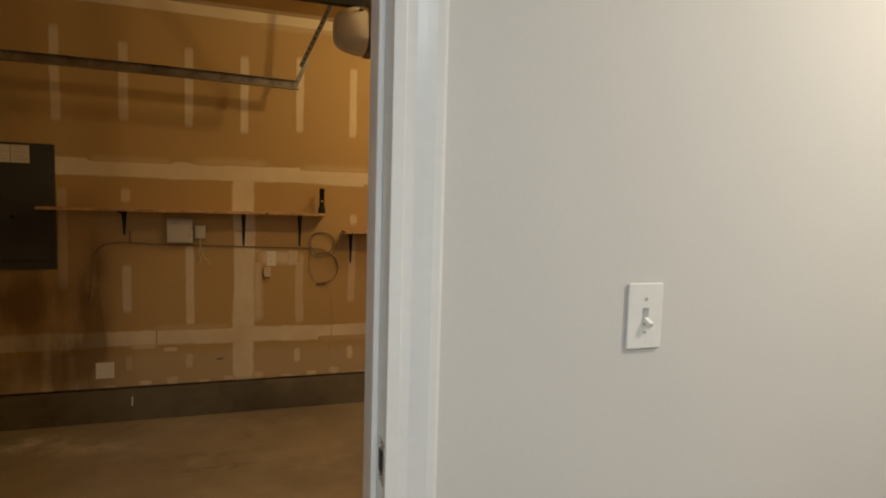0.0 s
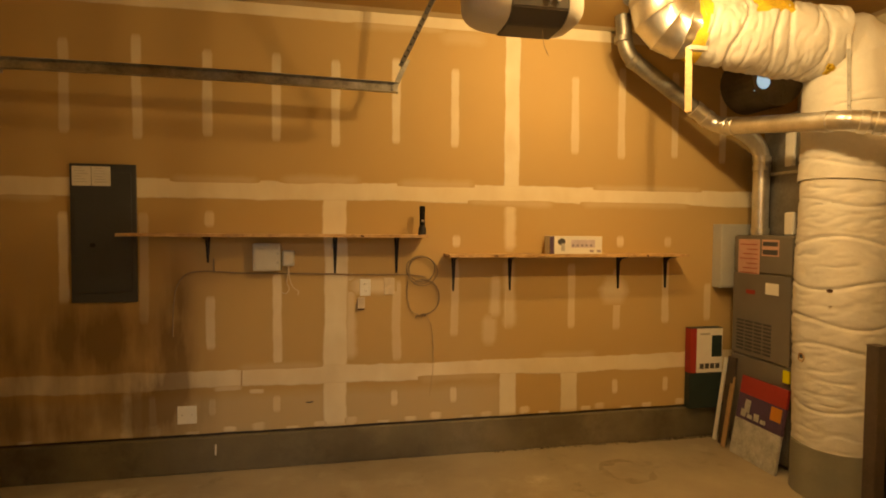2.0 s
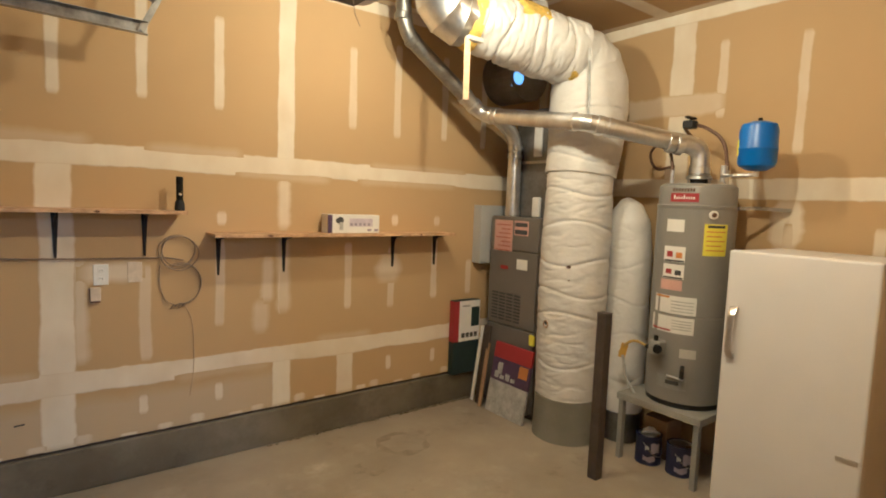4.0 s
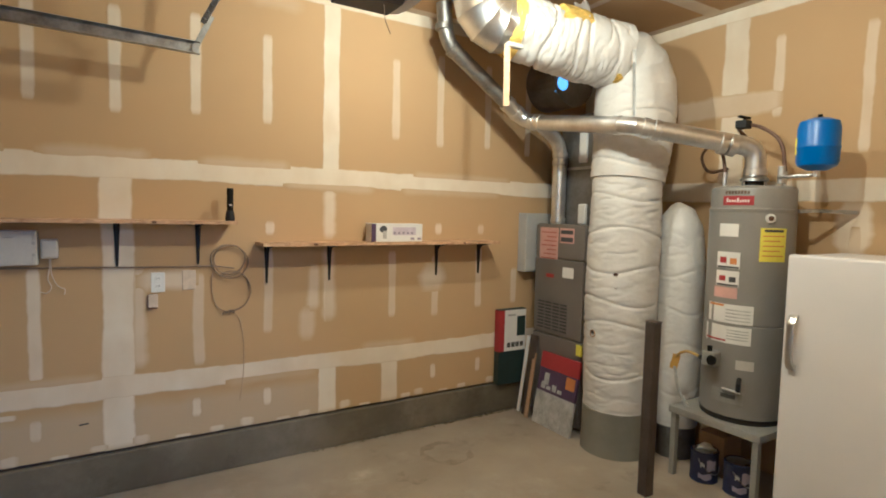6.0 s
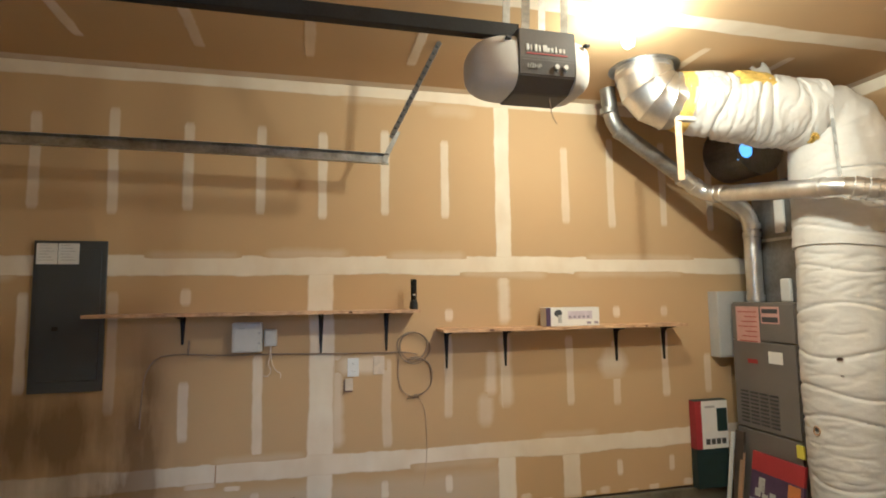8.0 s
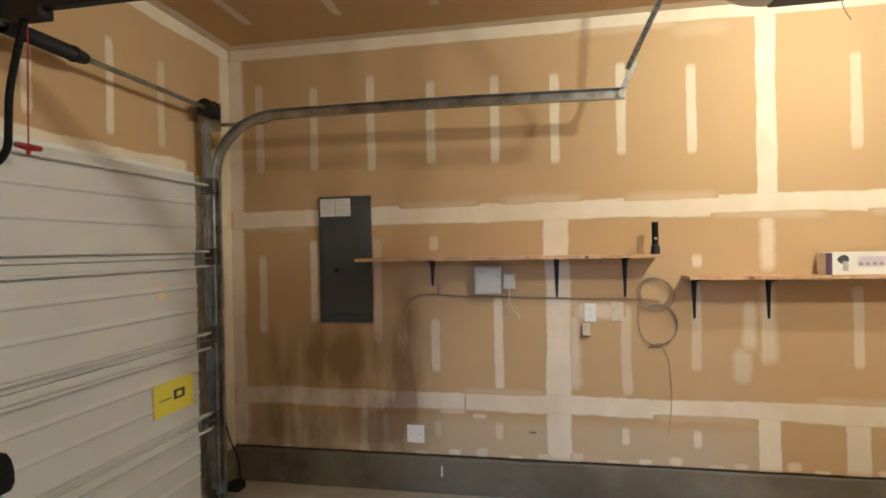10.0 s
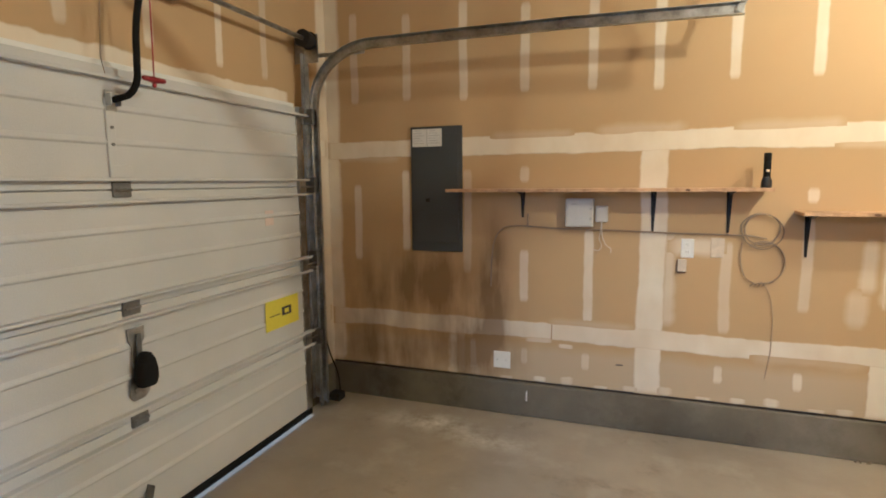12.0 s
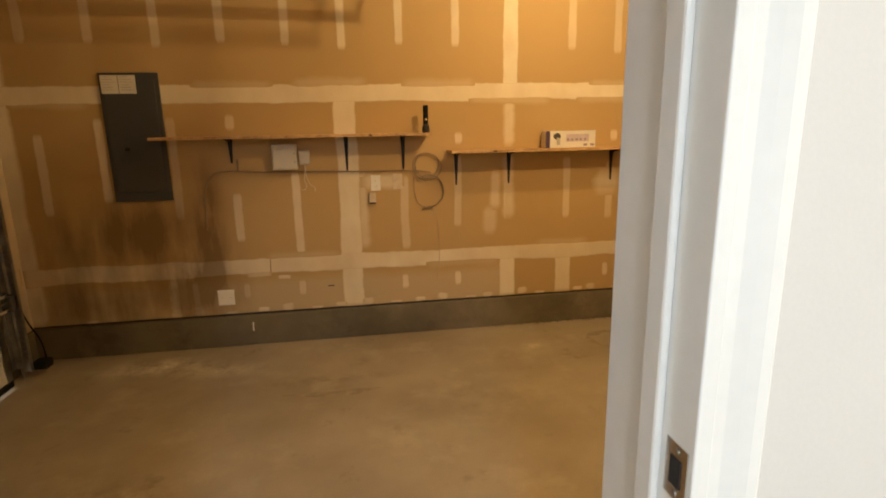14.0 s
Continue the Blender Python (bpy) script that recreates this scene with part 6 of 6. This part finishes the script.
# ---- post, freezer, leaning things ----
bp = thing("bollard_post", (2.245, 2.945, 0.0), "dark brown square steel post guarding the heater", "post")
part("post_tube", bx((2.206, 2.882, 0.0), (2.272, 2.948, 1.035), 0.006), POST, bp)
part("post_cap", bx((2.204, 2.880, 1.035), (2.274, 2.950, 1.042), 0.003), POST, bp)

fr = thing("freezer", (2.8, 2.0, 0.0), "off-white upright freezer with a chrome handle", "freezer")
FX, FY0, FY1, FZ = 2.50, 1.66, 2.335, 1.475
part("cabinet", bx((FX + 0.06, FY0 + 0.005, 0.03), (3.12, FY1 - 0.005, FZ - 0.005), 0.012), FRIDGE, fr)
fd = part("freezer_door", bx((FX, FY0, 0.06), (FX + 0.052, FY1, FZ), 0.014, seg=3), FRIDGE, fr, "smooth off-white door")
part("door_gasket", bx((FX + 0.05, FY0 + 0.015, 0.07), (FX + 0.0605, FY1 - 0.015, FZ - 0.012)), GREYL, fr)
hy = FY1 - 0.055
grip = bmesh.new()
rows = []
for z, out, wide in ((0.888, 0.012, 0.017), (0.893, 0.022, 0.020), (0.905, 0.030, 0.020), (0.925, 0.046, 0.019), (0.94, 0.052, 0.016), (1.03, 0.055, 0.0145), (1.12, 0.052, 0.016), (1.135, 0.046, 0.019), (1.155, 0.030, 0.020), (1.167, 0.022, 0.020), (1.172, 0.012, 0.017)):
    rows.append([grip.verts.new((FX - o, hy + w, z)) for o, w in ((out - 0.012, -wide), (out - 0.003, -wide), (out, -wide * 0.6), (out, wide * 0.6), (out - 0.003, wide), (out - 0.012, wide))])
for p, q in zip(rows, rows[1:]):
    for k in range(6):
        grip.faces.new((p[k], p[(k + 1) % 6], q[(k + 1) % 6], q[k]))
grip.faces.new(rows[0])
grip.faces.new(rows[-1][::-1])
part("handle", grip, CHROME, fd, "brushed chrome strap handle", smooth=True)
for z in (1.157, 0.903):
    part("handle_mount", bx((FX - 0.022, hy - 0.017, z - 0.014), (FX + 0.001, hy + 0.017, z + 0.014), 0.004), CHROME, fd)
em = part("emblem", bx((FX - 0.004, 1.678, 0.522), (FX + 0.0005, 1.768, 0.548), 0.002), CHROME, fd, "chrome script emblem")
for y in (FY0 + 0.05, FY1 - 0.09):
    part("foot", bx((FX + 0.08, y, 0.0), (FX + 0.12, y + 0.04, 0.031), 0.004), BLACK, fr)

fb = thing("filter_pack", (2.46, 3.92, 0.0), "flat carton of furnace filters leaning on the furnace", "filter carton")


def lean(a, b, y0, y1, thick, t0, t1):
    """A strip of a leaning flat thing between shares t0 and t1 of its height."""
    a, b = Vector(a), Vector(b)
    p, q = a.lerp(b, t0), a.lerp(b, t1)
    n = Vector((b.z - a.z, 0, a.x - b.x)).normalized() * thick
    m = bmesh.new()
    vs = [m.verts.new((c.x + k * n.x, y, c.z + k * n.z)) for y in (y0, y1) for c, k in ((p, 0), (q, 0), (q, 1), (p, 1))]
    for f in ((0, 1, 2, 3), (7, 6, 5, 4), (0, 4, 5, 1), (1, 5, 6, 2), (2, 6, 7, 3), (3, 7, 4, 0)):
        m.faces.new([vs[i] for i in f])
    return m


LA, LB = (2.40, 0, 0.003), (2.495, 0, 0.56)
part("filter_face", lean(LA, LB, 3.71, 4.12, 0.02, 0.0, 0.46), GREYL, fb, "pale grey filter media")
part("print_band", lean(LA, LB, 3.711, 4.119, 0.021, 0.461, 0.78), PURPLE, fb, "violet printed carton band")
part("print_top", lean(LA, LB, 3.711, 4.119, 0.021, 0.78, 1.0), RED, fb, "red printed carton top")
part("picture", lean((LA[0] - 0.002, 0, LA[2]), (LB[0] - 0.002, 0, LB[2]), 3.73, 3.82, 0.004, 0.60, 0.76), ORANGE, fb)
for k in range(4):
    part("picture", lean((LA[0] - 0.002, 0, LA[2]), (LB[0] - 0.002, 0, LB[2]), 3.85 + k * 0.06, 3.895 + k * 0.06, 0.004, 0.50, 0.55 + 0.04 * (k % 2)), GREYL, fb)
part("picture", lean((LA[0] - 0.002, 0, LA[2]), (LB[0] - 0.002, 0, LB[2]), 4.0, 4.05, 0.004, 0.56, 0.72), GREYL, fb)
bd2 = thing("trim_boards", (2.5, 4.3, 0.0), "lengths of white and brown trim leaning in the corner", "trim boards")
part("white_board", slab_between((2.44, 4.335, 0.004), (2.50, 4.30, 0.64), 0.03, 0.012, (-1, 0, 0.1)), TRIM, bd2)
part("brown_board", slab_between((2.43, 4.235, 0.004), (2.505, 4.235, 0.66), 0.075, 0.016, (-1, 0, 0.1)), POST, bd2)
part("tan_board", slab_between((2.40, 4.19, 0.004), (2.49, 4.205, 0.52), 0.035, 0.012, (-1, 0, 0.1)), CARD, bd2)
rc = thing("flat_carton", (2.43, 4.38, STEM), "flat red, white and dark teal carton on the concrete ledge", "carton")
ry = N - 0.021
part("carton_body", bx((2.235, ry - 0.05, STEM + 0.004), (2.51, ry + 0.012, STEM + 0.625), 0.003), TEAL, rc)
part("red_strip", bx((2.236, ry - 0.0525, STEM + 0.28), (2.286, ry - 0.0495, STEM + 0.62)), RED, rc)
pw = part("white_print", bx((2.286, ry - 0.0525, STEM + 0.28), (2.508, ry - 0.0495, STEM + 0.62)), PAPERW, rc)
part("print_picture", bx((2.415, ry - 0.054, STEM + 0.40), (2.502, ry - 0.052, STEM + 0.565), 0.001), TEAL, pw)
for k in range(4):
    part("print_mark", bx((2.315 + k * 0.045, ry - 0.054, STEM + 0.31), (2.35 + k * 0.045, ry - 0.052, STEM + 0.35)), INK, pw)
part("print_title", bx((2.315, ry - 0.054, STEM + 0.57), (2.4, ry - 0.052, STEM + 0.585)), GREYL, pw)
part("red_end", bx((2.233, ry - 0.05, STEM + 0.28), (2.236, ry + 0.01, STEM + 0.62)), RED, rc)

# ---- traces on the floor and at the wall's foot ----
GRIME = mat("dark_grime", (0.075, 0.058, 0.04), 0.95, vary=0.3, scale=20, fine=120, bump=0.4)
rng = random.Random(5)


def crumbs(x0, x1, count, reach):
    """Loose dirt swept against the foot of the wall: small uneven flakes."""
    b = bmesh.new()
    for _ in range(count):
        x, y, r = rng.uniform(x0, x1), N - 0.028 - abs(rng.gauss(0, reach)), rng.uniform(0.003, 0.010)
        h = r * rng.uniform(0.3, 0.8)
        ring = [b.verts.new((x + r * rng.uniform(0.6, 1.2) * math.cos(a), y + r * rng.uniform(0.5, 1.0) * math.sin(a), 0.0004)) for a in (0, 1.26, 2.51, 3.77, 5.03)]
        tip = b.verts.new((x, y, h))
        for i in range(5):
            b.faces.new((ring[i], ring[(i + 1) % 5], tip))
    return b


solo("floor_dirt", crumbs(1.75, 2.5, 240, 0.010), GRIME, "dark loose dirt along the foot of the concrete stem", "dirt", "stuff", base=(2.1, N - 0.04, 0))
solo("floor_dirt", crumbs(0.7, 1.75, 70, 0.008), GRIME, "thin scatter of dark dirt along the wall foot", "dirt", "stuff", base=(1.2, N - 0.04, 0))


def tide_mark(x, y, rx, ry, seed, a0, a1):
    """Dried spill: a wavering thin film in the shape of a broken ring."""
    b = bmesh.new()
    n = 48
    rows = []
    for i in range(n + 1):
        a = a0 + (a1 - a0) * i / n
        k = 1 + 0.16 * noise.noise((math.cos(a) * 1.5, math.sin(a) * 1.5, seed))
        w = (0.026 + 0.034 * noise.noise((a * 1.7, seed, 2))) * min(1, 0.15 + 6 * min(i, n - i) / n)
        rows.append([b.verts.new((x + (rx * k + d) * math.cos(a), y + (ry * k + d) * math.sin(a), 0.0006)) for d in (-max(w, 0.003), max(w, 0.003))])
    for p, q in zip(rows, rows[1:]):
        b.faces.new((p[0], p[1], q[1], q[0]))
    return b


STAIN = mat("dried_spill", (0.285, 0.245, 0.19), 0.75, vary=0.25, scale=14, fine=90, bump=0.2)
solo("floor_stain", tide_mark(1.50, 3.96, 0.17, 0.15, 3.0, 0.6, 6.0), STAIN, "faint broken ring of a dried spill on concrete", "stain")
solo("floor_stain", tide_mark(1.16, 3.78, 0.10, 0.08, 8.0, 2.0, 5.4), STAIN, "faint broken ring of a dried spill on concrete", "stain")
solo("floor_stain", tide_mark(-0.55, 3.55, 0.34, 0.06, 21.0, 3.4, 5.6), STAIN, "dark drag mark across the concrete floor", "stain")
b = slab_between((DOORX + 0.004, 2.632, 0.226), (DOORX + 0.030, 2.585, 0.165), 0.045, 0.006, (1, 0, 0))
part("lift_handle", b, DULL, gd, "dull grey lift handle")
